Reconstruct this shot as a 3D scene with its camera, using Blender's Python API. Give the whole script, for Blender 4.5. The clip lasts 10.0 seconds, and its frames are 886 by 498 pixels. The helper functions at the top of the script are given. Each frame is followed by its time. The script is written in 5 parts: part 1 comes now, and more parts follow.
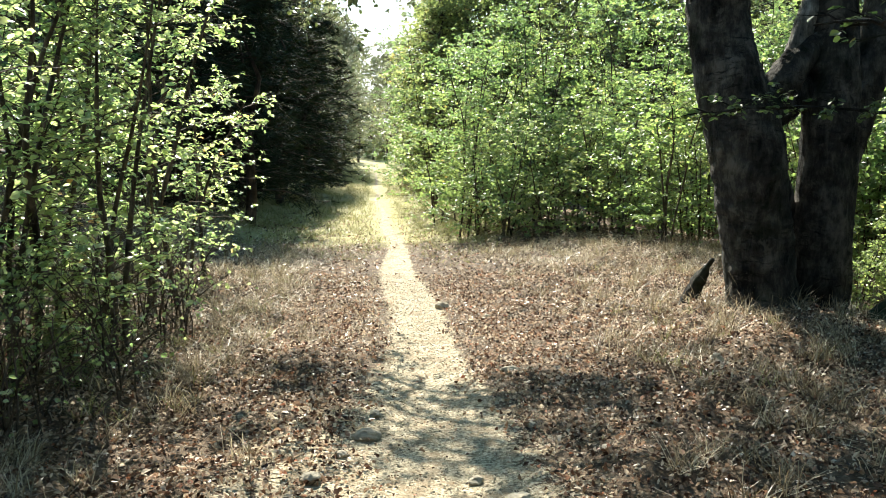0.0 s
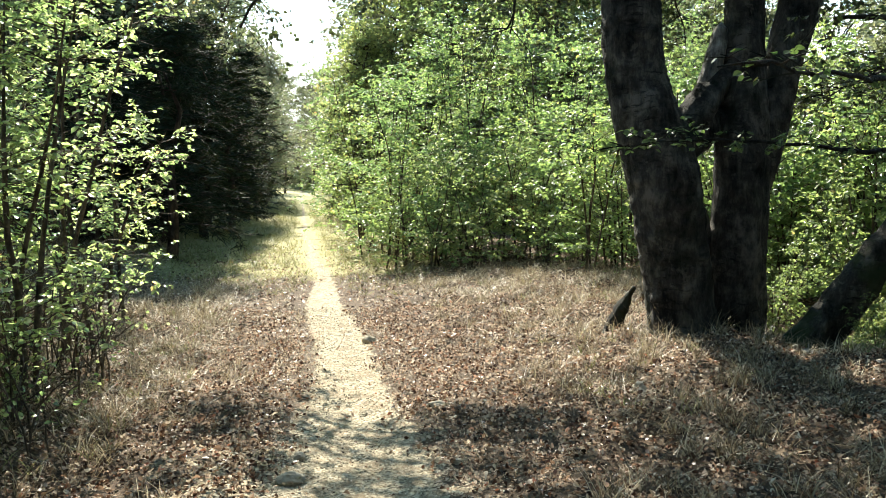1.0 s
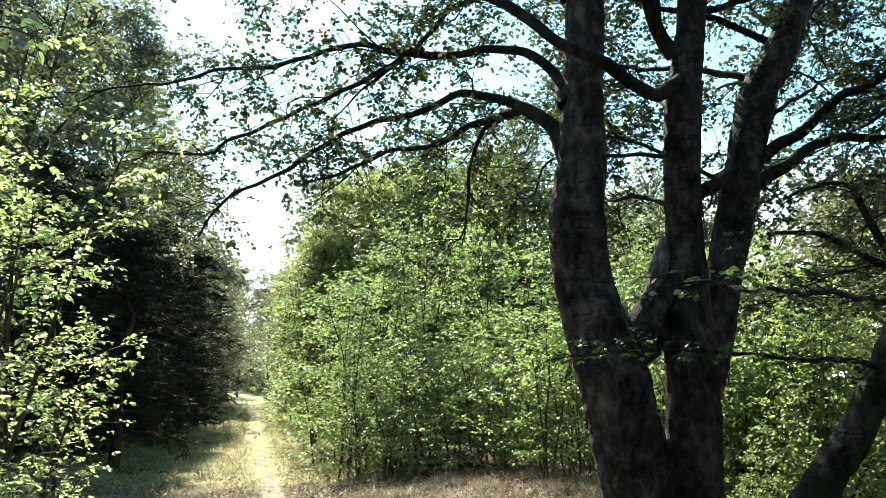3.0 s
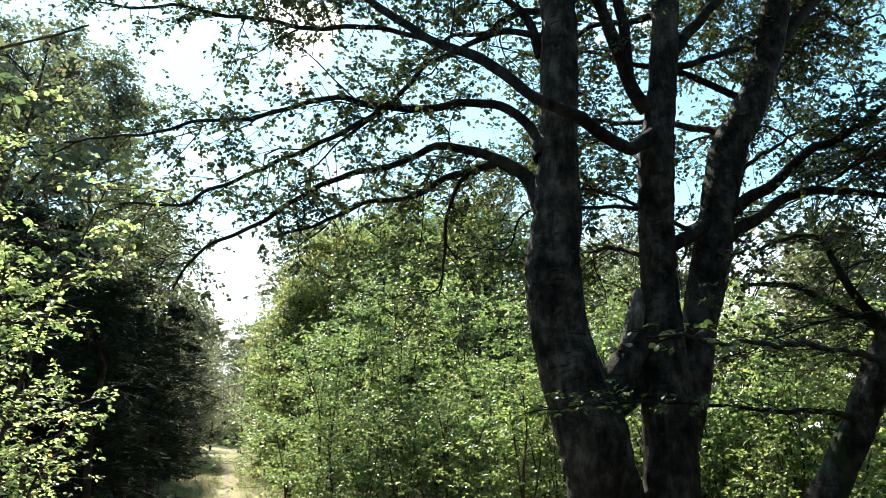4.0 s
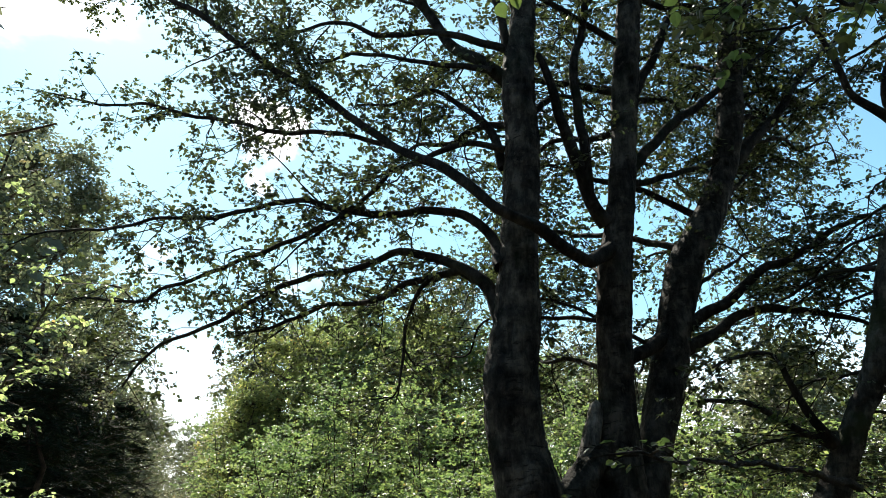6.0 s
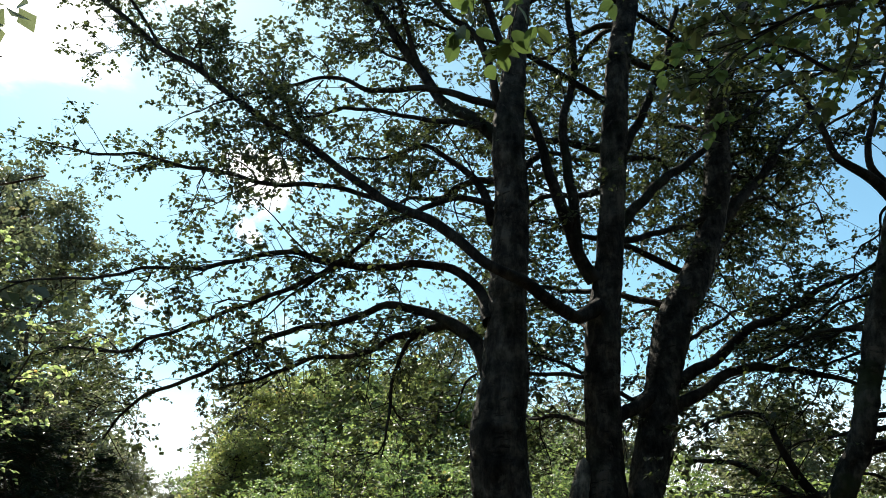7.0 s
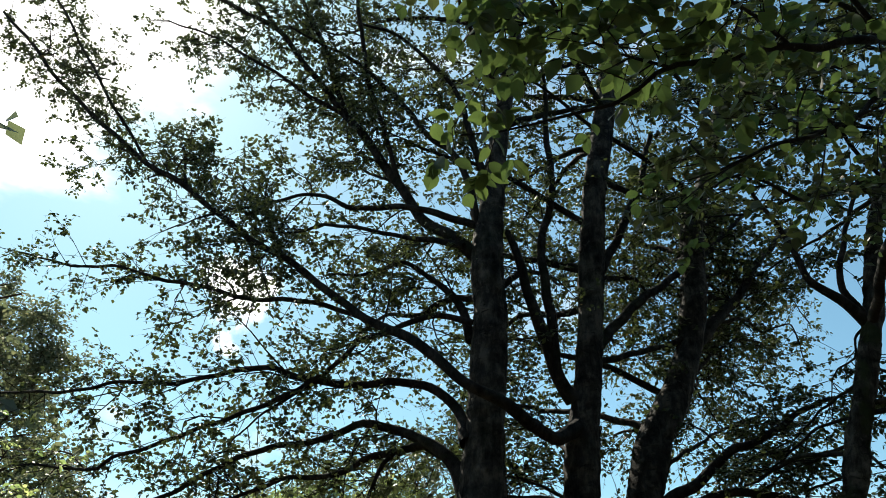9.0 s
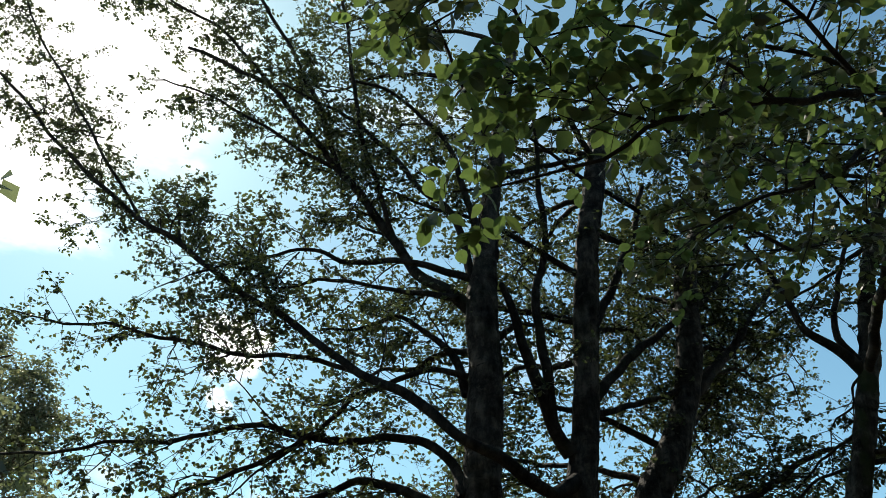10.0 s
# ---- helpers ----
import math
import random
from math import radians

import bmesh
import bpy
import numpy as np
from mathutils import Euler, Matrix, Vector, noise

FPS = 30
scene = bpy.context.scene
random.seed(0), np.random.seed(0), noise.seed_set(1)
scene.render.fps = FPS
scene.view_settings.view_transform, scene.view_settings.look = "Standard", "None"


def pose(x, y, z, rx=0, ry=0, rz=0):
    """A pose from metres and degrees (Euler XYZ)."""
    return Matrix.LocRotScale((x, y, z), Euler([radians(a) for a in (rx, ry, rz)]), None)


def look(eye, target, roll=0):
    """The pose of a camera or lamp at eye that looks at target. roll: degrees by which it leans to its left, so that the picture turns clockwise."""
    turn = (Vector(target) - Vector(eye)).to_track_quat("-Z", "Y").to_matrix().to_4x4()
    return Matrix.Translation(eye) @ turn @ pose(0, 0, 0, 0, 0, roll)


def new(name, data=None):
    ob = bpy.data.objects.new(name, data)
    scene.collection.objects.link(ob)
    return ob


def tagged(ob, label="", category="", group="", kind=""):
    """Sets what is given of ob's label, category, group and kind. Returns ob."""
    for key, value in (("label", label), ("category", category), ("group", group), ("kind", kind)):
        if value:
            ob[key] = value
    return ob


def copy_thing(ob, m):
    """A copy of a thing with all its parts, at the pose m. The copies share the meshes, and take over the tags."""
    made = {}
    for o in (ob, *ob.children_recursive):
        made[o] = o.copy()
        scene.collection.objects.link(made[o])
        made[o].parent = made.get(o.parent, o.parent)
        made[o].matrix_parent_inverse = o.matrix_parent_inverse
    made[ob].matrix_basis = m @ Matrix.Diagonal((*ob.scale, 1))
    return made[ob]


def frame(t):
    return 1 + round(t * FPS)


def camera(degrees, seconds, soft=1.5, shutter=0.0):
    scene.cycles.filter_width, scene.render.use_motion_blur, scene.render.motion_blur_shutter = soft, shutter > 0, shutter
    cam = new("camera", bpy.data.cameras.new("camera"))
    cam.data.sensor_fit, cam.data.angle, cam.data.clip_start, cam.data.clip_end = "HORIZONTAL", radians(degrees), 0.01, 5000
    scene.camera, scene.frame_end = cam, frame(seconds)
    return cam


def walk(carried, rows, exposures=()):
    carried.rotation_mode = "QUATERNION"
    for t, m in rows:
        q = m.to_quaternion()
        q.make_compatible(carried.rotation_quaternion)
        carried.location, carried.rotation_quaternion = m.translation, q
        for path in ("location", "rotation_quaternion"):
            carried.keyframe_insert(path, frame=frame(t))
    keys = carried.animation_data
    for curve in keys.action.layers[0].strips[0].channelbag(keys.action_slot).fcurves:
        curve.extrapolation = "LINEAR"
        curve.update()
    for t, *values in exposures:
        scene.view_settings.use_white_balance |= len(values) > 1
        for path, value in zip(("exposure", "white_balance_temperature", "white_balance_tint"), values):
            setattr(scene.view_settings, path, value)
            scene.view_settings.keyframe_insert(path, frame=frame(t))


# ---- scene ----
cam = camera(54.5, 10.0, soft=0.5)
PATH = [
    (0.0, pose(-0.000, 0.000, 1.550, 84.14, -0.83, -4.70)),
    (0.5, pose(0.019, 0.003, 1.575, 84.93, -0.32, -7.61)),
    (1.0, pose(0.046, 0.018, 1.597, 86.06, -0.10, -9.45)),
    (1.5, pose(0.084, 0.050, 1.619, 89.57, -0.08, -11.33)),
    (2.0, pose(0.079, 0.048, 1.639, 93.49, 0.04, -11.28)),
    (2.5, pose(0.084, 0.032, 1.656, 96.80, 0.01, -11.70)),
    (3.0, pose(0.073, 0.005, 1.658, 99.42, 0.07, -12.33)),
    (4.5, pose(0.077, -0.007, 1.678, 104.26, 0.30, -14.60)),
    (5.0, pose(0.078, -0.009, 1.680, 106.13, 0.05, -15.37)),
    (5.5, pose(0.074, -0.010, 1.683, 107.96, -0.36, -16.20)),
    (7.0, pose(0.080, -0.017, 1.706, 113.21, -1.30, -17.86)),
    (7.5, pose(0.079, -0.031, 1.714, 115.08, -1.35, -18.28)),
    (8.0, pose(0.079, -0.037, 1.721, 117.01, -1.40, -18.75)),
    (8.5, pose(0.075, -0.043, 1.720, 118.98, -1.43, -19.12)),
    (9.0, pose(0.077, -0.045, 1.727, 120.88, -1.42, -19.45)),
    (9.5, pose(0.075, -0.047, 1.726, 122.64, -1.15, -19.60)),
    (10.0, pose(0.077, -0.052, 1.735, 124.37, -0.64, -19.41)),
]
EXPOSURES = [(0.0, 1.90, 6700, 5), (1.0, 1.88, 6700, 5), (2.0, 1.80, 6700, 4), (2.5, 1.72, 6700, 4), (3.2, 1.62, 6650, 5), (4.5, 1.22, 6650, 8), (5.5, 1.04, 6700, 9),
             (7.5, 0.64, 6850, 8), (10.0, 0.44, 6900, 8)]
walk(cam, PATH, EXPOSURES)

# ---- sky and sun ----
SUN_AZ, SUN_EL = -7.5, 44.3
SUN_DIR = Vector((math.sin(radians(SUN_AZ)) * math.cos(radians(SUN_EL)),
                  math.cos(radians(SUN_AZ)) * math.cos(radians(SUN_EL)), math.sin(radians(SUN_EL))))


class Nodes:
    """A small wrapper to write node trees in few lines."""

    def __init__(self, tree):
        self.tree = tree
        tree.nodes.clear()

    def add(self, kind, values=None):
        n = self.tree.nodes.new(kind)
        for key, value in (values or {}).items():
            if isinstance(value, bpy.types.NodeSocket):
                self.tree.links.new(value, n.inputs[key])
            else:
                n.inputs[key].default_value = value
        return n

    def math(self, op, a, b=0.0, clamp=False):
        n = self.add("ShaderNodeMath", {0: a, 1: b})
        n.operation, n.use_clamp = op, clamp
        return n.outputs[0]

    def vector(self, op, a, b):
        n = self.add("ShaderNodeVectorMath", {0: a, 1: b})
        n.operation = op
        return n.outputs["Value"] if op == "DOT_PRODUCT" else n.outputs[0]

    def mix(self, fac, a, b, blend="MIX"):
        n = self.tree.nodes.new("ShaderNodeMix")
        n.data_type, n.blend_type = "RGBA", blend
        for key, value in ((0, fac), (6, a), (7, b)):
            if isinstance(value, bpy.types.NodeSocket):
                self.tree.links.new(value, n.inputs[key])
            else:
                n.inputs[key].default_value = value
        return n.outputs[2]

    def ramp(self, fac, *stops):
        n = self.add("ShaderNodeValToRGB", {0: fac})
        while len(n.color_ramp.elements) < len(stops):
            n.color_ramp.elements.new(0.5)
        for e, (at, c) in zip(n.color_ramp.elements, stops):
            e.position, e.color = at, (*c, 1)
        return n.outputs[0]

    def noise(self, vector, scale, detail=4.0, rough=0.55):
        return self.add("ShaderNodeTexNoise", {"Vector": vector, "Scale": scale, "Detail": detail, "Roughness": rough}).outputs[0]

    def step(self, value, lo, hi):
        n = self.add("ShaderNodeMapRange", {0: value, 1: lo, 2: hi, 3: 0.0, 4: 1.0})
        n.interpolation_type = "SMOOTHSTEP"
        return n.outputs[0]


world = bpy.data.worlds.new("sky")
scene.world = world
world.use_nodes = True
w = Nodes(world.node_tree)
sky = w.add("ShaderNodeTexSky")
sky.sky_type, sky.sun_disc = "NISHITA", False
sky.sun_elevation, sky.sun_rotation = radians(SUN_EL), radians(SUN_AZ % 360)
sky.air_density, sky.dust_density, sky.ozone_density = 1.0, 0.35, 1.2
way = w.add("ShaderNodeTexCoord").outputs["Generated"]
stretch = w.vector("MULTIPLY", way, (1.0, 1.0, 2.2))
cloud = w.step(w.noise(stretch, 2.6, 7.0, 0.55), 0.60, 0.76)
# a bank of bright cloud left of the sun, and haze towards the horizon
bank = Vector((math.sin(radians(-19)) * math.cos(radians(38)), math.cos(radians(-19)) * math.cos(radians(38)), math.sin(radians(38))))
near_bank = w.math("ADD", w.vector("DOT_PRODUCT", way, bank), w.math("MULTIPLY", w.math("SUBTRACT", w.noise(stretch, 4.0, 6.0), 0.5), 0.07))
near_sun = w.vector("DOT_PRODUCT", way, SUN_DIR)
puff = Vector((math.sin(radians(4)) * math.cos(radians(26)), math.cos(radians(4)) * math.cos(radians(26)), math.sin(radians(26))))
near_puff = w.math("ADD", w.vector("DOT_PRODUCT", way, puff), w.math("MULTIPLY", w.math("SUBTRACT", w.noise(way, 14.0, 6.0), 0.5), 0.008))
veil = w.math("MAXIMUM", w.step(near_bank, 0.974, 0.990), w.step(near_sun, 0.991, 0.9993))
low = w.math("SUBTRACT", 1.0, w.step(w.add("ShaderNodeSeparateXYZ", {0: way}).outputs[2], 0.10, 0.27))
white = w.math("MAXIMUM", w.math("MAXIMUM", w.math("MAXIMUM", cloud, w.step(near_puff, 0.9983, 0.9996)), veil), w.math("MULTIPLY", low, 0.8), clamp=True)
clear = w.mix(1.0, sky.outputs[0], (1.85, 2.55, 2.4, 1), "MULTIPLY")
tint = w.mix(white, clear, (27.0, 27.0, 27.8, 1))
w.add("ShaderNodeOutputWorld", {0: w.add("ShaderNodeBackground", {0: tint, 1: 0.048}).outputs[0]})

sun_lamp = bpy.data.lights.new("sun", "SUN")
sun_lamp.energy, sun_lamp.angle, sun_lamp.color = 5.0, radians(0.55), (1.0, 0.95, 0.86)
new("sun", sun_lamp).matrix_world = look(SUN_DIR * 60, (0, 0, 0))

# ---- materials ----
def material(name):
    m = bpy.data.materials.new(name)
    m.use_nodes = True
    return m, Nodes(m.node_tree)


def finish(n, shader):
    n.add("ShaderNodeOutputMaterial", {0: shader})


def bump(n, height, strength, distance=0.02):
    return n.add("ShaderNodeBump", {"Height": height, "Strength": strength, "Distance": distance}).outputs[0]


def principled(n, colour, rough, spec=0.3, normal=None):
    values = {"Base Color": colour, "Roughness": rough, "Specular IOR Level": spec}
    if normal is not None:
        values["Normal"] = normal
    return n.add("ShaderNodeBsdfPrincipled", values).outputs[0]


def leaf_material(name, stops, glow=0.5, rough=0.42, spec=0.4, clear=(1.5, 1.35, 0.45), varied=0.0):
    """Living leaves: colour varies leaf by leaf, light passes through them."""
    m, n = material(name)
    own = n.add("ShaderNodeObjectInfo").outputs["Random"]
    pick = n.math("FRACT", n.math("ADD", n.add("ShaderNodeNewGeometry").outputs["Random Per Island"], own))
    place = n.add("ShaderNodeTexCoord").outputs["Object"]
    drift = n.noise(place, 0.9, 2.0)
    fac = n.math("ADD", n.math("MULTIPLY", pick, 0.75), n.math("MULTIPLY", n.math("SUBTRACT", drift, 0.38), 0.9), clamp=True)
    colour = n.ramp(fac, *stops)
    colour = n.mix(varied, colour, n.ramp(own, (0.0, (0.68, 0.80, 0.74)), (0.35, (0.95, 1.0, 0.82)), (0.7, (1.05, 1.0, 0.95)), (1.0, (1.1, 0.97, 0.85))), "MULTIPLY")
    fine = n.noise(place, 60.0, 2.0)
    colour = n.mix(0.25, colour, n.ramp(fine, (0.3, (0.5, 0.5, 0.5)), (0.7, (1, 1, 1))), "MULTIPLY")
    through_it = n.mix(1.0, colour, (*clear, 1), "MULTIPLY")
    a = principled(n, colour, rough, spec)
    b = n.add("ShaderNodeBsdfTranslucent", {0: through_it}).outputs[0]
    finish(n, n.add("ShaderNodeMixShader", {0: glow, 1: a, 2: b}).outputs[0])
    return m


def bark_material(name, dark, light, moss=0.0, bands=0.0, scale=9.0, strength=0.6, grain=0.25):
    """Bark: mottled, with long cracks (grain: how drawn out), broken cross wrinkles, pale patches for lichen and
    painted sun flecks, and moss.
    """
    m, n = material(name)
    place = n.add("ShaderNodeTexCoord").outputs["Object"]
    bent = n.vector("ADD", place, n.vector("MULTIPLY", n.add("ShaderNodeTexNoise", {"Vector": place, "Scale": 3.0, "Detail": 3.0}).outputs["Color"], (0.10, 0.10, 0.16)))
    long, ring = n.vector("MULTIPLY", bent, (1, 1, grain)), n.vector("MULTIPLY", bent, (1, 1, 4.2))
    a, b, c = n.noise(long, scale, 9.0, 0.72), n.noise(bent, scale * 0.3, 8.0, 0.65), n.noise(ring, 7.0, 7.0, 0.7)
    patch = n.noise(place, 1.3, 4.0, 0.55)
    tone = n.math("ADD", n.math("MULTIPLY", a, 0.45), n.math("MULTIPLY", b, 0.55))
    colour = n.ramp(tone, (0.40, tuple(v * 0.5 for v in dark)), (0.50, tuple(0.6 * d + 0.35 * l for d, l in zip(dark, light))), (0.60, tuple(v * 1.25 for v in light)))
    wrinkle = n.math("MULTIPLY", n.step(c, 0.54, 0.66), n.step(patch, 0.40, 0.55))
    colour = n.mix(n.math("MULTIPLY", wrinkle, bands), colour, (*[v * 0.5 for v in dark], 1))
    colour = n.mix(n.math("MULTIPLY", n.step(n.noise(bent, 5.0, 7.0, 0.7), 0.57, 0.66), 0.5 * bands), colour, (*[v * 1.7 for v in light], 1))
    colour = n.mix(n.math("MULTIPLY", n.step(n.noise(bent, 1.7, 6.0, 0.6), 0.52, 0.62), moss), colour, (0.03, 0.042, 0.015, 1))
    high = n.math("ADD", n.math("ADD", a, b), n.math("MULTIPLY", wrinkle, -0.6 * bands))
    finish(n, principled(n, colour, 0.85, 0.15, bump(n, high, strength, 0.05)))
    return m


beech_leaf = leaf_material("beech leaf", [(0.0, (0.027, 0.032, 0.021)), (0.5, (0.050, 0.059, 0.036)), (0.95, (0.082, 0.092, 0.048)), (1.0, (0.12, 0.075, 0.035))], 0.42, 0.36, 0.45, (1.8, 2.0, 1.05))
hazel_leaf = leaf_material("hazel leaf", [(0.0, (0.07, 0.11, 0.055)), (0.45, (0.18, 0.235, 0.12)), (0.95, (0.34, 0.37, 0.22)), (1.0, (0.34, 0.18, 0.08))], 0.56, 0.22, 1.0, (2.8, 2.8, 1.9))
thicket_leaf = leaf_material("thicket leaf", [(0.0, (0.080, 0.112, 0.060)), (0.5, (0.168, 0.212, 0.106)), (0.90, (0.26, 0.28, 0.135)), (1.0, (0.33, 0.20, 0.10))], 0.54, 0.38, 0.5, (2.0, 2.15, 1.45), 1.0)
woods_leaf = leaf_material("woods leaf", [(0.0, (0.065, 0.075, 0.050)), (0.6, (0.125, 0.138, 0.09)), (0.92, (0.18, 0.172, 0.115)), (1.0, (0.22, 0.15, 0.08))], 0.5, 0.35, 0.7, (1.9, 1.95, 1.5), 0.5)
# brighter copy of the beech leaf; sunlight on the near sprays is in its colour
lit_spray_leaf = leaf_material("lit spray leaf", [(0.0, (0.045, 0.060, 0.034)), (0.5, (0.085, 0.113, 0.057)), (0.95, (0.135, 0.16, 0.075)), (1.0, (0.24, 0.10, 0.03))], 0.5, 0.42, 0.25, (1.7, 2.0, 1.0))
pine_needle = leaf_material("pine needle", [(0.0, (0.010, 0.016, 0.009)), (0.7, (0.020, 0.032, 0.016)), (1.0, (0.036, 0.046, 0.022))], 0.10, 0.75, 0.15)
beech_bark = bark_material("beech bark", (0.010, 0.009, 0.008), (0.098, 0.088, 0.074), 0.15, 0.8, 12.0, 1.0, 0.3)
pale_bark = bark_material("pale bark", (0.08, 0.075, 0.065), (0.33, 0.31, 0.27), 0.05, 0.3, 14.0, 0.8)
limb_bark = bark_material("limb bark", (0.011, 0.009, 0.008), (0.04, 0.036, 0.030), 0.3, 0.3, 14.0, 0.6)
# moss and lichen; the pale patches also paint sun dapples on the leaning trunk
mossy_bark = bark_material("mossy bark", (0.009, 0.008, 0.006), (0.10, 0.092, 0.076), 0.8, 0.9, 12.0, 1.0)
hazel_bark = bark_material("hazel bark", (0.04, 0.03, 0.022), (0.13, 0.10, 0.07), 0.15, 0.35, 20.0, 0.4)
pine_bark = bark_material("pine bark", (0.03, 0.022, 0.018), (0.11, 0.075, 0.055), 0.1, 0.2, 10.0, 0.9)


def litter_material(name, stops, rough=0.7, glow=0.12):
    m, n = material(name)
    pick = n.add("ShaderNodeNewGeometry").outputs["Random Per Island"]
    place = n.add("ShaderNodeTexCoord").outputs["Object"]
    colour = n.ramp(pick, *stops)
    colour = n.mix(0.5, colour, n.ramp(n.noise(place, 90.0, 3.0), (0.3, (0.45, 0.42, 0.40)), (0.7, (1, 1, 1))), "MULTIPLY")
    a = principled(n, colour, rough, 0.25)
    b = n.add("ShaderNodeBsdfTranslucent", {0: colour}).outputs[0]
    finish(n, n.add("ShaderNodeMixShader", {0: glow, 1: a, 2: b}).outputs[0])
    return m


dead_leaf = litter_material("dead leaf", [(0.0, (0.020, 0.010, 0.007)), (0.30, (0.115, 0.060, 0.037)), (0.55, (0.38, 0.25, 0.165)), (0.90, (0.82, 0.70, 0.55)), (1.0, (0.40, 0.14, 0.07))], 0.36, 0.36)
straw = litter_material("straw", [(0.0, (0.085, 0.06, 0.032)), (0.5, (0.29, 0.225, 0.135)), (1.0, (0.60, 0.51, 0.355))], 0.45, 0.3)
green_grass = litter_material("green grass", [(0.0, (0.15, 0.16, 0.05)), (0.6, (0.28, 0.28, 0.10)), (1.0, (0.46, 0.40, 0.19))], 0.5, 0.35)
twig_wood = litter_material("twig wood", [(0.0, (0.09, 0.07, 0.05)), (1.0, (0.30, 0.25, 0.19))], 0.8, 0.0)
pebble = litter_material("pebble", [(0.0, (0.14, 0.115, 0.08)), (0.5, (0.34, 0.29, 0.20)), (1.0, (0.56, 0.49, 0.36))], 0.8, 0.0)


def rock_material():
    m, n = material("field stone")
    place = n.add("ShaderNodeTexCoord").outputs["Object"]
    a = n.noise(place, 14.0, 8.0, 0.65)
    colour = n.ramp(a, (0.3, (0.17, 0.145, 0.105)), (0.7, (0.42, 0.37, 0.285)))
    finish(n, principled(n, colour, 0.85, 0.2, bump(n, a, 0.5, 0.01)))
    return m


stone_mat = rock_material()


def ground_material():
    """Soil under litter, a worn sandy trail in the middle, grassy turf farther off; the masks are the wear of the ground."""
    m, n = material("forest ground")
    place = n.add("ShaderNodeTexCoord").outputs["Object"]
    worn = n.add("ShaderNodeAttribute")
    worn.attribute_name = "worn"
    worn = worn.outputs["Fac"]
    turf = n.add("ShaderNodeAttribute")
    turf.attribute_name = "turf"
    turf = turf.outputs["Fac"]
    fine, mid, big = n.noise(place, 46.0, 8.0, 0.7), n.noise(place, 7.0, 6.0, 0.6), n.noise(place, 1.3, 4.0)
    soil = n.ramp(fine, (0.36, (0.018, 0.012, 0.008)), (0.54, (0.09, 0.06, 0.038)), (0.72, (0.27, 0.19, 0.125)))
    soil = n.mix(n.math("MULTIPLY", n.step(mid, 0.45, 0.62), 0.5), soil, (0.10, 0.072, 0.047, 1))
    sand = n.ramp(fine, (0.38, (0.06, 0.045, 0.028)), (0.48, (0.27, 0.22, 0.145)), (0.60, (0.46, 0.395, 0.285)))
    sand = n.mix(n.math("MULTIPLY", n.step(mid, 0.47, 0.62), 0.75), sand, (0.17, 0.125, 0.078, 1))
    grass = n.ramp(fine, (0.30, (0.16, 0.15, 0.06)), (0.7, (0.42, 0.37, 0.19)))
    edge = n.math("ADD", worn, n.math("ADD", n.math("MULTIPLY", n.math("SUBTRACT", mid, 0.5), 2.4), n.math("MULTIPLY", n.math("SUBTRACT", fine, 0.5), 1.3)))
    colour = n.mix(n.step(n.math("ADD", turf, n.math("MULTIPLY", n.math("SUBTRACT", big, 0.5), 0.8)), 0.35, 0.65), soil, grass)
    colour = n.mix(n.step(edge, 0.38, 0.62), colour, sand)
    high = n.math("ADD", n.math("MULTIPLY", fine, 0.5), mid)
    finish(n, principled(n, colour, 0.9, 0.15, bump(n, high, 0.7, 0.03)))
    return m


ground_mat = ground_material()

# ---- tools for meshes ----
def quick_mesh(name, verts, faces, smooth=False):
    """A mesh from arrays: verts (n, 3) and faces (m, k)."""
    me = bpy.data.meshes.new(name)
    verts, faces = np.asarray(verts, np.float32), np.asarray(faces, np.int32)
    m, k = faces.shape
    me.vertices.add(len(verts))
    me.vertices.foreach_set("co", verts.ravel())
    me.loops.add(m * k)
    me.loops.foreach_set("vertex_index", faces.ravel())
    me.polygons.add(m)
    me.polygons.foreach_set("loop_start", np.arange(m, dtype=np.int32) * k)
    me.polygons.foreach_set("use_smooth", np.full(m, smooth))
    me.update(calc_edges=True)
    return me


def part(name, me, mat, parent=None, label="", kind=""):
    me.materials.append(mat)
    ob = new(name, me)
    if parent is not None:
        ob.parent = parent
        ob.matrix_parent_inverse = parent.matrix_basis.inverted()
    return tagged(ob, label, kind=kind)


def thing(name, place, label, category, group=""):
    """An Empty at the base of a thing, which parents its parts."""
    ob = new(name)
    ob.empty_display_size = 0.1
    ob.matrix_basis = Matrix.Translation(place)
    return tagged(ob, label, category, group)


def unit(v):
    return v / np.maximum(np.linalg.norm(v, axis=-1, keepdims=True), 1e-9)


def glide(points, step):
    """Catmull-Rom through control points of any width, resampled at about that step."""
    p = np.asarray(points, float)
    p = np.vstack([2 * p[0] - p[1], p, 2 * p[-1] - p[-2]])
    out = []
    for i in range(1, len(p) - 2):
        n = max(1, int(np.linalg.norm(p[i + 1][:3] - p[i][:3]) / step))
        s = np.arange(n)[:, None] / n
        a, b, c, d = p[i - 1], p[i], p[i + 1], p[i + 2]
        out.append(0.5 * (2 * b + (c - a) * s + (2 * a - 5 * b + 4 * c - d) * s ** 2 + (3 * b - a - 3 * c + d) * s ** 3))
    return np.vstack([*out, p[-2][None]])


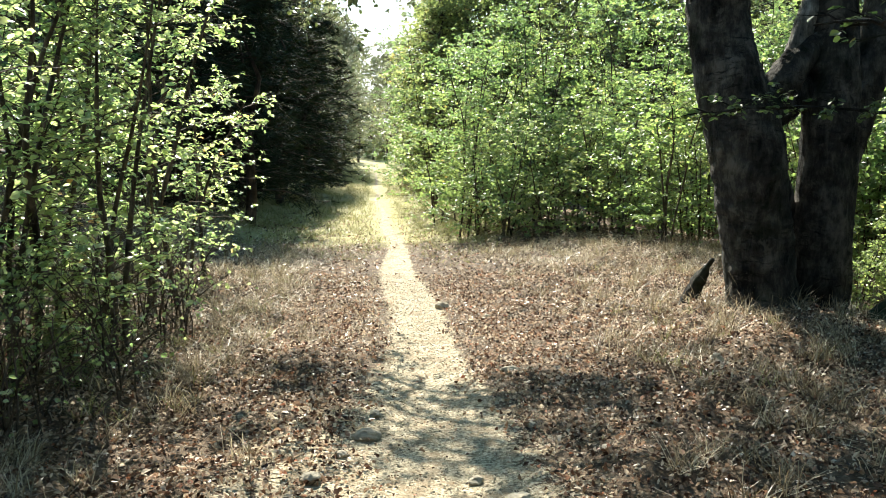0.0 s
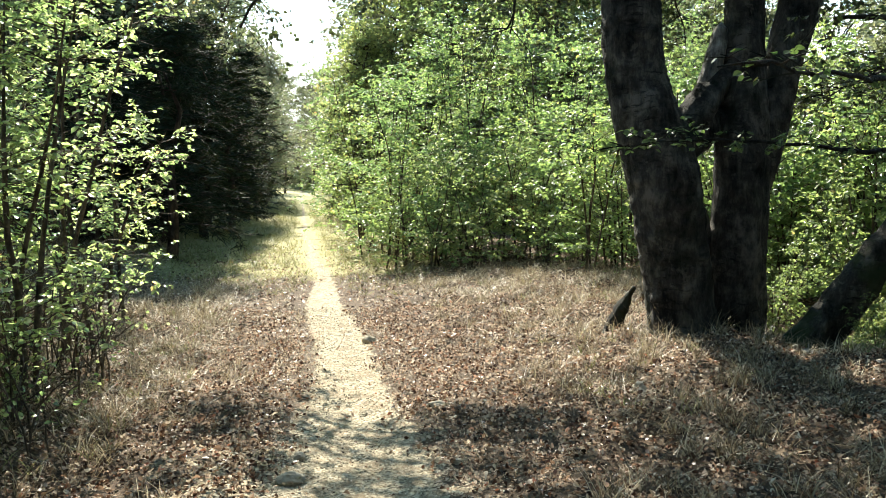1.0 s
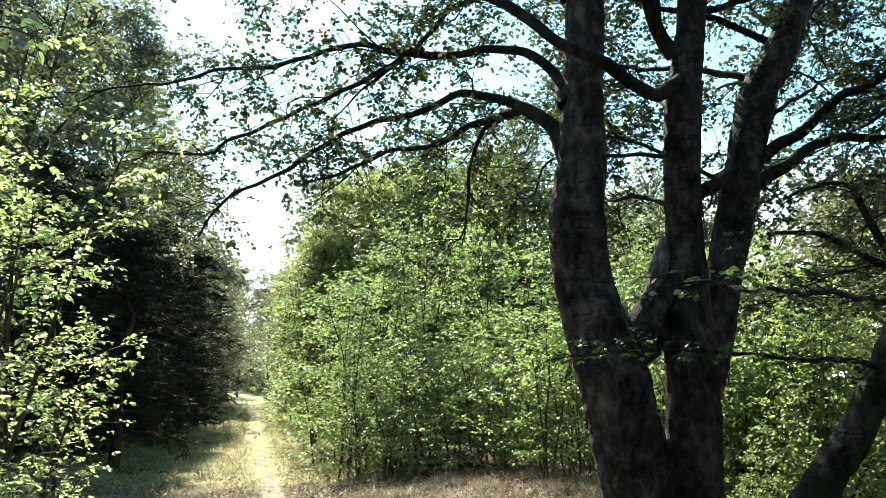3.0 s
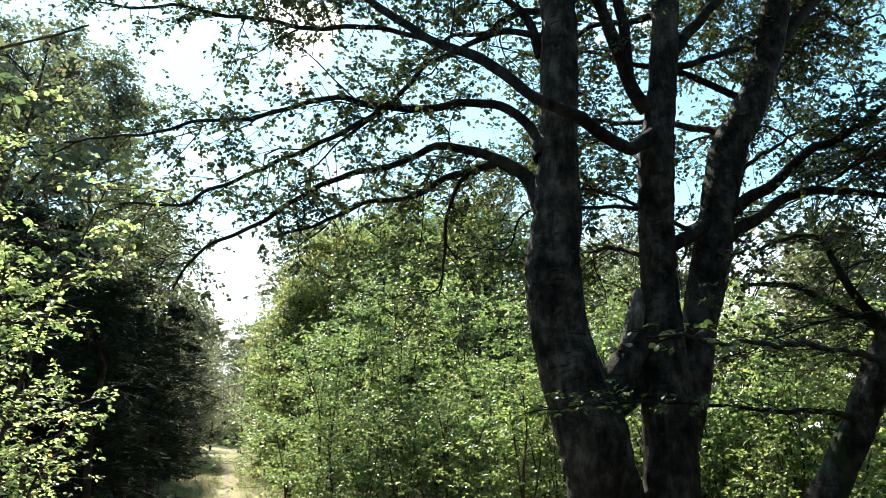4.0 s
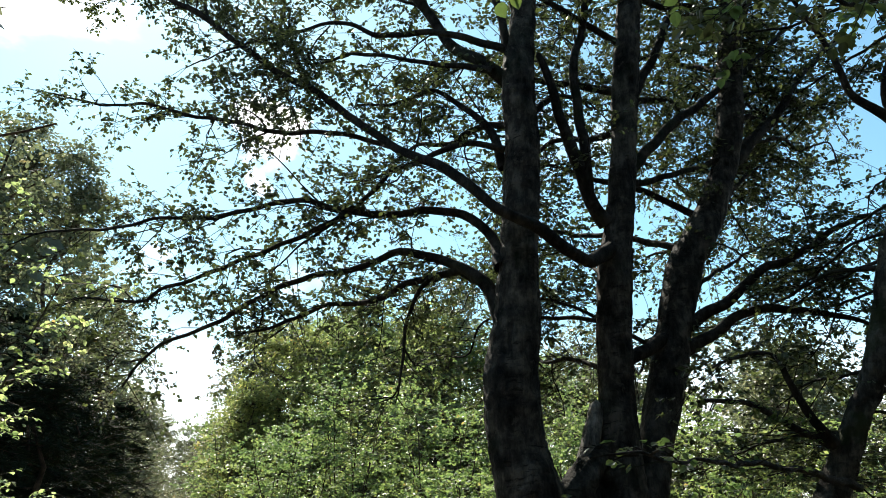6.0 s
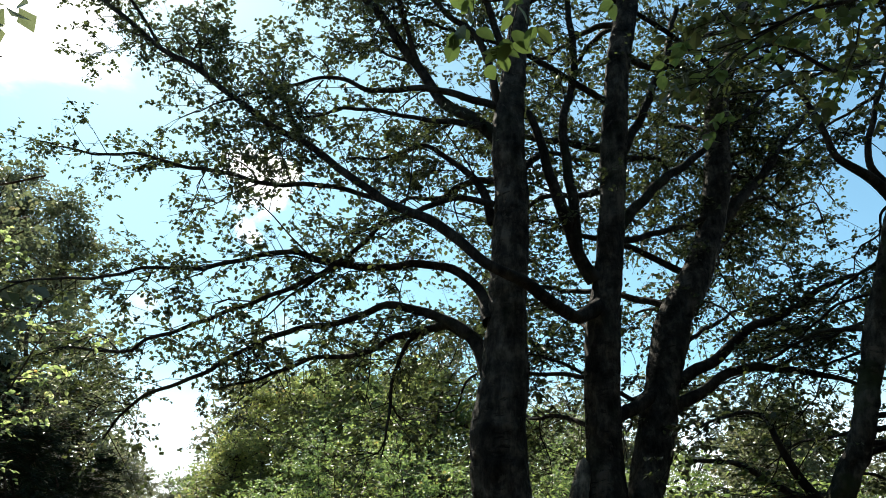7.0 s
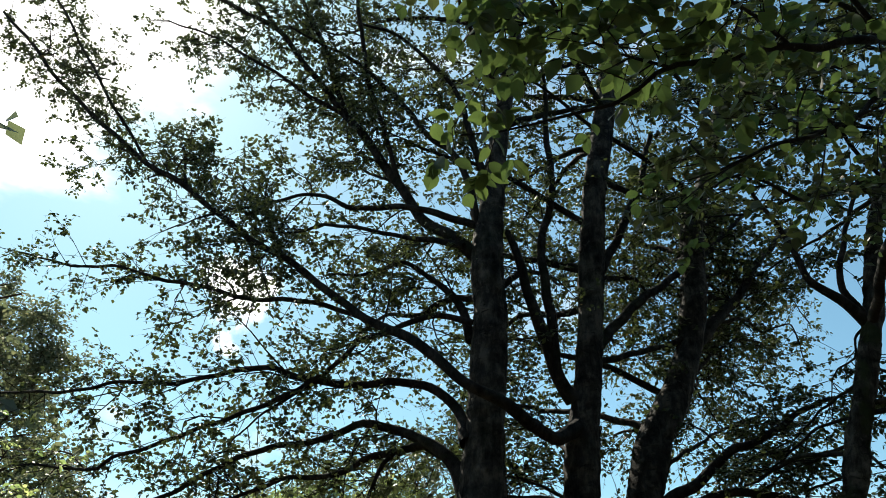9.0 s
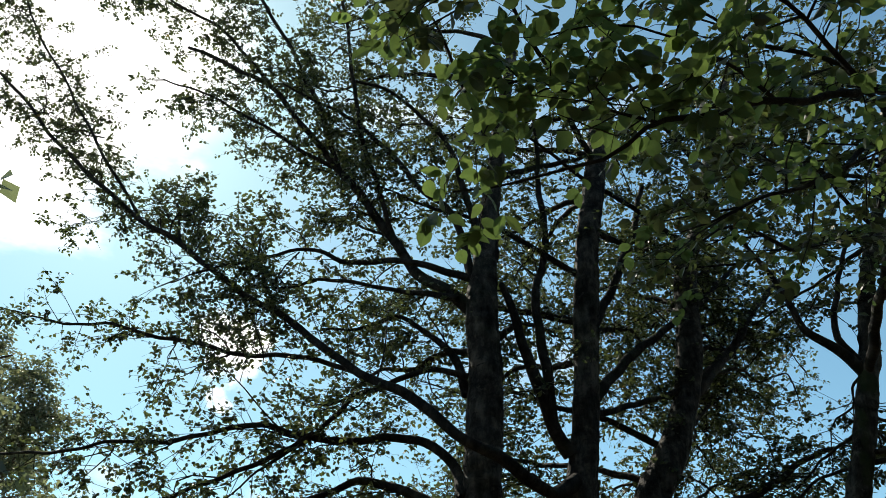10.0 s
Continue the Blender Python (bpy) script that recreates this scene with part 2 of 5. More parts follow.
def tube(line, radii, sides, rough=0.0, flare=0.0, seed=0, grain=0.0):
    """A limb of varying thickness along a line; rough: uneven bark; flare: root swelling at the foot."""
    n = len(line)
    tangent = unit(np.gradient(line, axis=0))
    u = np.array([1.0, 0.2, 0.0]) - tangent * (tangent @ np.array([1.0, 0.2, 0.0]))[:, None]
    u = unit(u)
    v = np.cross(tangent, u)
    ang = np.arange(sides) / sides * 2 * np.pi
    r = np.repeat(np.asarray(radii)[:, None], sides, 1)
    if rough:
        rng = np.random.default_rng(seed)
        s = np.cumsum(np.r_[0, np.linalg.norm(np.diff(line, axis=0), axis=1)])[:, None]
        for k in range(2, 8):
            a, b = rng.uniform(0, 6.28, 2)
            r *= 1 + rough / k ** 0.5 * np.sin(k * ang[None] + a + 1.3 * np.sin(s * (0.7 + 0.5 * k) + b))
    if flare:
        h = (line[:, 2] - line[0, 2])[:, None]
        r *= 1 + flare * np.exp(-h / 0.22) * (0.5 + 0.5 * np.cos(5 * ang[None] + 0.8)) 
    ring = line[:, None] + u[:, None] * (np.cos(ang)[None, :, None] * r[..., None]) + v[:, None] * (np.sin(ang)[None, :, None] * r[..., None])
    if grain:
        out = unit(ring - line[:, None])
        for i in range(n):
            for j in range(sides):
                q = Vector(ring[i, j])
                h = noise.fractal(Vector((q.x * 5, q.y * 5, q.z * 1.6)), 0.7, 2.1, 4) + 0.7 * noise.noise(Vector((q.x * 1.5, q.y * 1.5, q.z * 16 + 2 * noise.noise(q * 3))))
                ring[i, j] += out[i, j] * grain * h
    verts = np.vstack([ring.reshape(-1, 3), line[-1:] + tangent[-1:] * radii[-1]])
    i, j = np.meshgrid(np.arange(n - 1), np.arange(sides), indexing="ij")
    a, b = i * sides + j, i * sides + (j + 1) % sides
    faces = np.stack([a, b, b + sides, a + sides], -1).reshape(-1, 4)
    k = (n - 1) * sides + np.arange(sides)
    cap = np.stack([k, np.roll(k, -1), np.full(sides, n * sides), np.full(sides, n * sides)], -1)
    return verts, faces, cap[:, :3]


def tube_mesh(name, line, radii, sides, rough=0.0, flare=0.0, seed=0, grain=0.0):
    verts, faces, cap = tube(line, radii, sides, rough, flare, seed, grain)
    me = bpy.data.meshes.new(name)
    me.from_pydata(verts.tolist(), [], faces.tolist() + cap.tolist())
    me.polygons.foreach_set("use_smooth", np.ones(len(me.polygons), bool))
    me.update()
    return me


def thin_tubes(lines, r0, r1, sides=3):
    """Many thin shoots at once: lines (n, k, 3)."""
    n, k, _ = lines.shape
    t = unit(lines[:, -1] - lines[:, 0])
    u = unit(np.cross(t, np.where(np.abs(t[:, 2:3]) > 0.9, [[1.0, 0, 0]], [[0, 0, 1.0]])))
    v = np.cross(t, u)
    ang = np.arange(sides) / sides * 2 * np.pi
    off = u[:, None] * np.cos(ang)[None, :, None] + v[:, None] * np.sin(ang)[None, :, None]
    r = r0[:, None] + (r1 - r0)[:, None] * np.linspace(0, 1, k)[None]
    verts = lines[:, :, None] + off[:, None] * r[:, :, None, None]
    i, j = np.meshgrid(np.arange(k - 1), np.arange(sides), indexing="ij")
    a, b = i * sides + j, i * sides + (j + 1) % sides
    one = np.stack([a, b, b + sides, a + sides], -1).reshape(-1, 4)
    faces = (one[None] + (np.arange(n) * k * sides)[:, None, None]).reshape(-1, 4)
    return verts.reshape(-1, 3), faces


def joined(bits):
    base, vs, fs = 0, [], []
    for v, f in bits:
        vs.append(v)
        fs.append(f + base)
        base += len(v)
    return np.vstack(vs), np.vstack(fs)


def shoots(rng, lines, per, lo, hi, length, rise=0.15, flat=0.6, along=0.6, droop=0.12, k=5):
    """Side shoots of lines (n, m, 3): per of them on each, from lo to hi of its length."""
    n, m, _ = lines.shape
    u = rng.uniform(lo, hi, (n, per)) * (m - 1)
    i = np.minimum(u.astype(int), m - 2)
    f = (u - i)[..., None]
    row = np.arange(n)[:, None]
    start = lines[row, i] * (1 - f) + lines[row, i + 1] * f
    t = unit(lines[row, i + 1] - lines[row, i])
    away = rng.normal(size=(n, per, 3))
    away -= t * (away * t).sum(-1, keepdims=True)
    away = unit(away) * [1, 1, flat]
    d = unit(t * along + away + np.array([0, 0, rise]))
    size = rng.uniform(*length, (n, per)) * (1.15 - 0.5 * u / (m - 1))
    s = np.linspace(0, 1, k)
    out = start[:, :, None] + d[:, :, None] * (size[..., None] * s)[..., None]
    out[..., 2] -= droop * (size[..., None] * s ** 2)
    bow, sway = rng.normal(size=(2, n, per, 1, 3)) * size[..., None, None]
    out += bow * 0.17 * (s ** 2)[:, None] + sway * 0.09 * np.sin(s * 2 * np.pi)[:, None]
    return out.reshape(-1, k, 3)


LEAF_SHAPES = {
    "far": (np.array([[0, 0, 0], [0.36, 0.5, 0.06], [0, 1, -0.06], [-0.36, 0.5, 0.06]]), np.array([[0, 1, 2, 3]])),
    "mid": (np.array([[0, 0, 0], [0.27, 0.2, 0.06], [0.34, 0.58, 0.07], [0, 1, -0.08], [-0.34, 0.58, 0.07], [-0.27, 0.2, 0.06]]),
            np.array([[0, 1, 2, 3], [0, 3, 4, 5]])),
    "near": (np.array([[0, 0, 0], [0.24, 0.12, 0.04], [0.38, 0.38, 0.06], [0.34, 0.66, 0.03], [0.12, 0.92, -0.05], [0, 1.03, -0.10], [-0.12, 0.92, -0.05],
                       [-0.34, 0.66, 0.03], [-0.38, 0.38, 0.06], [-0.24, 0.12, 0.04], [0, 0.38, 0], [0, 0.66, -0.03]]),
             np.array([[0, 1, 2, 10], [10, 2, 3, 11], [11, 3, 4, 5], [0, 10, 8, 9], [10, 11, 7, 8], [11, 5, 6, 7]])),
    "needle": (np.array([[-0.06, 0, 0], [0.06, 0, 0], [0.03, 1, -0.05], [-0.03, 1, -0.05]]), np.array([[0, 1, 2, 3]])),
}


def leaf_arrays(rng, lines, per, size, lo=0.15, shape="mid", level=0.55, hang=0.25, spread=0.9):
    """Leaves along shoots: alternate sides, blades more or less level."""
    n, m, _ = lines.shape
    u = np.sort(rng.uniform(lo, 1.0, (n, per)), 1) * (m - 1)
    i = np.minimum(u.astype(int), m - 2)
    f = (u - i)[..., None]
    row = np.arange(n)[:, None]
    at = (lines[row, i] * (1 - f) + lines[row, i + 1] * f).reshape(-1, 3)
    t = unit(lines[row, i + 1] - lines[row, i]).reshape(-1, 3)
    side = unit(np.cross(t, [0, 0, 1.0]) + rng.normal(size=t.shape) * 0.15)
    sign = np.tile(np.where(np.arange(per) % 2, 1.0, -1.0), n)[:, None]
    d = unit(t * 0.55 + side * sign * spread + np.array([0, 0, -hang]) + rng.normal(size=t.shape) * 0.25)
    up = np.array([0, 0, 1.0]) * level + rng.normal(size=t.shape) * (1 - level)
    up = unit(up - d * (up * d).sum(-1, keepdims=True))
    right = np.cross(d, up)
    s = rng.uniform(*size, len(at))[:, None, None]
    shape_v, shape_f = LEAF_SHAPES[shape]
    verts = at[:, None] + s * (shape_v[None, :, 0:1] * right[:, None] + shape_v[None, :, 1:2] * d[:, None] + shape_v[None, :, 2:3] * up[:, None])
    faces = shape_f[None] + (np.arange(len(at)) * len(shape_v))[:, None, None]
    return verts.reshape(-1, 3), faces.reshape(-1, shape_f.shape[1])


def resampled(line, k):
    """k points at even steps along a line."""
    s = np.r_[0, np.cumsum(np.linalg.norm(np.diff(line[:, :3], axis=0), axis=1))]
    u = np.linspace(0, s[-1], k)
    return np.stack([np.interp(u, s, line[:, c]) for c in range(line.shape[1])], 1)

# ---- ground ----
def ease(v, lo, hi):
    s = np.clip((v - lo) / (hi - lo), 0, 1)
    return s * s * (3 - 2 * s)


def trail_x(y):
    """Middle of the sandy trail."""
    return 0.43 - 0.24 * ease(y, 15, 27) + 0.05 * np.sin(y * 0.9)


def trail_half(y):
    return 0.42 - 0.16 * ease(y, 4.8, 7.5) - 0.12 * ease(y, 10, 17) - 0.085 * ease(y, 15, 24)


def wave(x, y):
    """Soft irregular relief, about -1 to 1."""
    return (np.sin(1.7 * x + 1.3 * np.sin(0.8 * y)) + np.sin(1.1 * y + 1.9 * np.sin(0.6 * x + 1)) + np.sin(2.9 * x - 2.3 * y + 2)
            + 0.6 * np.sin(5.3 * x + 4.1 * y) + 0.6 * np.sin(4.7 * y - 6.1 * x + 1)) / 4.2


def ground_z(x, y):
    x, y = np.asarray(x, float), np.asarray(y, float)
    z = 0.03 * np.clip(y - 15, 0, 75) + 0.004 * np.maximum(y - 90, 0)
    off = x - trail_x(y)
    z = z - 0.05 * np.exp(-(off / 0.5) ** 2) - 0.03 * np.exp(-((off + 1.35) / 0.45) ** 2)
    z = z + 0.10 * np.clip(off - 0.7, 0, 3.2) * ease(y, -2, 5)
    z = z - 0.26 * np.clip(x - 3.65, 0, 1.5) * ease(y, 5.5, 7.4) * (1 - 0.7 * ease(y, 9, 12))
    z = z - 0.13 * np.clip(x - 5.2, 0, 9) * ease(y, 6, 11) * (1 - 0.8 * ease(y, 30, 60))
    z = z + (0.10 + 0.20 * ease(y, 12, 20)) * np.clip(-2.1 - x, 0, 4)
    z = z + 0.42 * np.clip(-3.5 - x, 0, 4.5) * ease(y, 5, 8) * (1 - ease(y, 13, 17))
    z = z + 0.07 * wave(x * 1.1, y * 1.1) * ease(np.abs(off), 0.3, 1.2) + (0.008 + 0.055 * ease(np.abs(off), 0.4, 1.2)) * wave(x * 3.7, y * 3.7 + 5)
    return z


def spaced(lo, a, b, hi, step):
    """Even steps from a to b, widening outwards to lo and hi."""
    mid = list(np.arange(a, b, step))
    up, s = [b], step
    while up[-1] < hi:
        s *= 1.22
        up.append(up[-1] + s)
    down, s = [], step
    at = a
    while at > lo:
        s *= 1.22
        at -= s
        down.append(at)
    return np.array(down[::-1] + mid + up)


def build_ground():
    xs, ys = spaced(-700, -6, 8, 700, 0.09), spaced(-500, 2.5, 19, 900, 0.10)
    x, y = np.meshgrid(xs, ys, indexing="xy")
    verts = np.stack([x, y, ground_z(x, y)], -1).reshape(-1, 3)
    nx, ny = len(xs), len(ys)
    i, j = np.meshgrid(np.arange(ny - 1), np.arange(nx - 1), indexing="ij")
    a = i * nx + j
    me = quick_mesh("ground", verts, np.stack([a, a + 1, a + nx + 1, a + nx], -1).reshape(-1, 4), True)
    off = np.abs(x - trail_x(y))
    soft = trail_half(y) / 0.42
    worn = 1 - ease(off, trail_half(y) - 0.12 * soft, trail_half(y) + 0.22 * soft)
    wide = (1 - ease(y, 4.5, 6.5)) * (1 - ease(np.abs(x - 0.1), 0.5, 1.3)) * 0.75
    turf = ease(y, 13, 19) * (1 - ease(np.abs(x + 0.3), 2.5, 5))
    for name, values in (("worn", np.maximum(worn, wide)), ("turf", turf)):
        me.attributes.new(name, "FLOAT", "POINT").data.foreach_set("value", values.ravel().astype(np.float32))
    ob = part("ground", me, ground_mat)
    tagged(ob, "forest ground with a worn sandy trail and bare soil", "ground", kind="structure")


build_ground()

# ---- the old beech ----
LIMB_LINES = {}


def limb(tree, name, points, mat, sides=10, rough=0.05, flare=0.0, step=0.09, grain=0.0):
    """A stem or limb as one tapering tube through (x, y, z, radius), a little crooked."""
    full = glide(points, step)
    count = len(LIMB_LINES.setdefault(tree.name, []))
    if not grain:
        s = np.cumsum(np.r_[0, np.linalg.norm(np.diff(full[:, :3], axis=0), axis=1)])
        sway = np.minimum(s, 0.4) / 0.4 * 0.011
        for c in range(3):
            full[:, c] += sway * (np.sin(s * 5.1 + count * 1.7 + c * 2.1) + 0.6 * np.sin(s * 13.3 + count + c * 1.3))
    me = tube_mesh(name, full[:, :3], np.maximum(full[:, 3], 0.003), sides, rough, flare, count + 3, grain)
    LIMB_LINES[tree.name].append(full)
    return part(name, me, mat, tree)


beech = thing("beech_tree", (3.9, 7.8, 0.2), "old grey beech with several stems and wide spreading limbs", "tree")
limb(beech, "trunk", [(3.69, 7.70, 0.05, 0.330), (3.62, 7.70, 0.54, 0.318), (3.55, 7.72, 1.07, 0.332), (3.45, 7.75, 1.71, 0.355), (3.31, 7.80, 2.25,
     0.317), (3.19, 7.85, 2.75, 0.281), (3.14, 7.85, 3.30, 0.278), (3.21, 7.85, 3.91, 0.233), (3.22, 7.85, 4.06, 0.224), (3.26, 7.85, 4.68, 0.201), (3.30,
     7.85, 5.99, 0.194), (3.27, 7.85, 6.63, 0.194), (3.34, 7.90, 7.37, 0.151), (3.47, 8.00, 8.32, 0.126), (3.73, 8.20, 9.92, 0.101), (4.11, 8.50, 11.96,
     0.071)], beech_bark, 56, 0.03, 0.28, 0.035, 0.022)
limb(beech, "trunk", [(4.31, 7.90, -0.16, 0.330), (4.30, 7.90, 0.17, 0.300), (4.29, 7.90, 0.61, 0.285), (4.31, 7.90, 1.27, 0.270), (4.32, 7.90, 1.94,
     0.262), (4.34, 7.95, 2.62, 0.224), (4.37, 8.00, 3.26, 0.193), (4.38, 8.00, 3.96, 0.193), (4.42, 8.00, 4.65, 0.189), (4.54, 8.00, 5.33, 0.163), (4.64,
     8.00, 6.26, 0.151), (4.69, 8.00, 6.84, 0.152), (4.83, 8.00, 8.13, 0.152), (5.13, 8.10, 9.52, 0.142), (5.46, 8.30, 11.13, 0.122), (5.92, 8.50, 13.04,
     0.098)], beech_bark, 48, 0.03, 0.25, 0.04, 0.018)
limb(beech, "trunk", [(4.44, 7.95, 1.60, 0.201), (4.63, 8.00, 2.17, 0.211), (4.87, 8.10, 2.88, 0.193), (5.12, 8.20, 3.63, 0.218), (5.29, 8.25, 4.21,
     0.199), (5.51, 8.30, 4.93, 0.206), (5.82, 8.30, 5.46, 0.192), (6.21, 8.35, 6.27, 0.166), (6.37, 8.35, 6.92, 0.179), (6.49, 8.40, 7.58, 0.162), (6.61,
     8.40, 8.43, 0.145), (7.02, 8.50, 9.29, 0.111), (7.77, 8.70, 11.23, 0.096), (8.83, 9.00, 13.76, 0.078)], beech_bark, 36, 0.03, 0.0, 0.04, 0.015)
limb(beech, "limb", [(3.33, 7.78, 1.82, 0.246), (3.54, 7.80, 2.01, 0.249), (3.81, 7.88, 2.16, 0.205), (4.05, 7.98, 2.28, 0.153), (4.30, 8.08, 2.43,
     0.116)], beech_bark, 32, 0.04, 0.0, 0.035, 0.02)
limb(beech, "limb", [(3.64, 7.80, 2.07, 0.180), (3.83, 7.84, 2.35, 0.160), (3.98, 7.88, 2.54, 0.140), (4.19, 7.96, 2.74, 0.097)], beech_bark, 24,
     0.05, 0.0, 0.03, 0.015)
limb(beech, "limb", [(4.00, 7.96, 0.02, 0.190), (4.00, 7.98, 0.45, 0.125), (3.99, 7.99, 0.85, 0.095), (3.98, 7.99, 1.20, 0.06), (3.97, 7.98, 1.40,
     0.03)], beech_bark, 20, 0.05, 0.2)
limb(beech, "limb", [(3.96, 7.95, 2.47, 0.124), (4.02, 7.96, 2.76, 0.102), (4.08, 7.97, 2.99, 0.092), (4.11, 7.97, 3.17, 0.069)], pale_bark, 16, 0.08,
     0.0, 0.03, 0.012)
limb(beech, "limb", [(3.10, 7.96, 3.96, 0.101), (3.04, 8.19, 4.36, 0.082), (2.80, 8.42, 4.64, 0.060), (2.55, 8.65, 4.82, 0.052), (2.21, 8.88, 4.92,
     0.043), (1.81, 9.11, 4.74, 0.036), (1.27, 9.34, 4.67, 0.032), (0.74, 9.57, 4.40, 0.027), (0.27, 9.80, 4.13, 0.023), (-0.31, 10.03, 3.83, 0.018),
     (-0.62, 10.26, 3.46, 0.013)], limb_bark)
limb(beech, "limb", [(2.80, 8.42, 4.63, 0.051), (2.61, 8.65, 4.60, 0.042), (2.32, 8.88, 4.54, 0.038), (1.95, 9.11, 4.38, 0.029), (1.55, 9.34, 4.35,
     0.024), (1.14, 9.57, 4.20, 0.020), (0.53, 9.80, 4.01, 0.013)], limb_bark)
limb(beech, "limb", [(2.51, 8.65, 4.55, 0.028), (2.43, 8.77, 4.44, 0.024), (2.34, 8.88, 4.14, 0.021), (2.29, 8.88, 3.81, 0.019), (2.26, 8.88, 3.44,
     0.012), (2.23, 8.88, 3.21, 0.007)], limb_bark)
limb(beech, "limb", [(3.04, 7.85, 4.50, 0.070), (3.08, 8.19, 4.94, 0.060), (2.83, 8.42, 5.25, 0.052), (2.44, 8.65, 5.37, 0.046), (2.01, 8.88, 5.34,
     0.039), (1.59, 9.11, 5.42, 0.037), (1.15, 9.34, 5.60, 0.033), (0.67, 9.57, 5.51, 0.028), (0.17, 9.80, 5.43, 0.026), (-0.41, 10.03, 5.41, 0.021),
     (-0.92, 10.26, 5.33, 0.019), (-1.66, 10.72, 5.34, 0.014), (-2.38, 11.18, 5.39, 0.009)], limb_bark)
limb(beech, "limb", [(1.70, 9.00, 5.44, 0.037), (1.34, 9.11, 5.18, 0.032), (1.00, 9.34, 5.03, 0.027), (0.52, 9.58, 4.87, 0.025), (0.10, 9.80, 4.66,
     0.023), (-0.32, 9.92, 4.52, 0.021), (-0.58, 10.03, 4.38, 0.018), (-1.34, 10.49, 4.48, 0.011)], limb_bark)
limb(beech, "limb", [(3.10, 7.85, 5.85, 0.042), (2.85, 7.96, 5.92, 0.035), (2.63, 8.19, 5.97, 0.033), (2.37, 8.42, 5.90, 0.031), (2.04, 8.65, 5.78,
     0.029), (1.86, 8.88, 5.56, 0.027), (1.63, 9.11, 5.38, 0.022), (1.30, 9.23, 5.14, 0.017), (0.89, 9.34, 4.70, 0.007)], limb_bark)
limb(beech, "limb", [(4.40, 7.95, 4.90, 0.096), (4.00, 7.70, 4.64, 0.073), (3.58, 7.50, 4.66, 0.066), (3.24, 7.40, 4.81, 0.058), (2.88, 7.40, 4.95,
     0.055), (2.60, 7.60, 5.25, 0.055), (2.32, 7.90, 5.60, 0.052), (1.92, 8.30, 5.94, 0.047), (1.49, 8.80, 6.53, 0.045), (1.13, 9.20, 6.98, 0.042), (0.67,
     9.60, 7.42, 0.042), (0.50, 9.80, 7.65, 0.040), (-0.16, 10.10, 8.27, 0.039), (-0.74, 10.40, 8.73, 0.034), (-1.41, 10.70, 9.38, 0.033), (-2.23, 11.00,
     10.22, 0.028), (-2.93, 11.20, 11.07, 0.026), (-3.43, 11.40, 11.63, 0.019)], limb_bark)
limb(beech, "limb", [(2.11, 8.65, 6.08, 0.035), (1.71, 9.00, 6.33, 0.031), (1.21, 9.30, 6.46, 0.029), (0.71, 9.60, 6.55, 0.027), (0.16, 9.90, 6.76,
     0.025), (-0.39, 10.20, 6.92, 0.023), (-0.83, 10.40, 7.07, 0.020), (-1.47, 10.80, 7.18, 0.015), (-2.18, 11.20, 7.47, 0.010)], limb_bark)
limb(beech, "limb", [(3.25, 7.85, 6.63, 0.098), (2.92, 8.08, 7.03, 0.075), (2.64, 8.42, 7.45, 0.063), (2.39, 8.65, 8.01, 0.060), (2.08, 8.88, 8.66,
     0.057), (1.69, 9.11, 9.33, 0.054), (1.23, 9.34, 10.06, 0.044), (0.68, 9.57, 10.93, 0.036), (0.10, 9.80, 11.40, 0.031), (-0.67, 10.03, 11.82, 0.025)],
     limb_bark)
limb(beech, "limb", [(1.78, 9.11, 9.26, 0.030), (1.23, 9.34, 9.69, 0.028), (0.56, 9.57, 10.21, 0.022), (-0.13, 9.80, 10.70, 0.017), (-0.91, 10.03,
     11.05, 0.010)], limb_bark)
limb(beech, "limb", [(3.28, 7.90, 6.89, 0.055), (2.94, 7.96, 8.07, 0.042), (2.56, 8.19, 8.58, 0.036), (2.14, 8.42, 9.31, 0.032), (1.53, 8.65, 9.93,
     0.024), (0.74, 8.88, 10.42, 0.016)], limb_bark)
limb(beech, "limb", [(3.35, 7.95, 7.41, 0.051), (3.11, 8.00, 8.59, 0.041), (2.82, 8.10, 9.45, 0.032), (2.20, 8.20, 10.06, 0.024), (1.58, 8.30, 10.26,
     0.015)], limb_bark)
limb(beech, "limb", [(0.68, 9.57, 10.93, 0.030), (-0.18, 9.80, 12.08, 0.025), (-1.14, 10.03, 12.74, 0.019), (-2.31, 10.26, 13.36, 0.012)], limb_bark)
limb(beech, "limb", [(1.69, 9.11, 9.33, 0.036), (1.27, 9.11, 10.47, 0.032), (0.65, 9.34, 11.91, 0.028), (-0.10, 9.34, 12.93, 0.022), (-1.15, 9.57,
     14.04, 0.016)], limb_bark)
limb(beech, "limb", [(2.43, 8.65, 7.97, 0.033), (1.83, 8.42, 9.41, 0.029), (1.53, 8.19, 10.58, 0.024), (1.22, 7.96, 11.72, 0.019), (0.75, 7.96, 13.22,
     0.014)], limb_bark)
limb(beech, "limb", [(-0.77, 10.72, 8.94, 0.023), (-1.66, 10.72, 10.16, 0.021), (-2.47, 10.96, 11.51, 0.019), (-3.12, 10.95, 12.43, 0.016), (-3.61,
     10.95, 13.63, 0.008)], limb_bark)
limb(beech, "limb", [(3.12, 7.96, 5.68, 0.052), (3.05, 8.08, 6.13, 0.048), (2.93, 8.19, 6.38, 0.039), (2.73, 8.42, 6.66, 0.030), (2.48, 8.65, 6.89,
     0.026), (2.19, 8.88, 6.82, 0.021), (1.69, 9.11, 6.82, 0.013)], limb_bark)
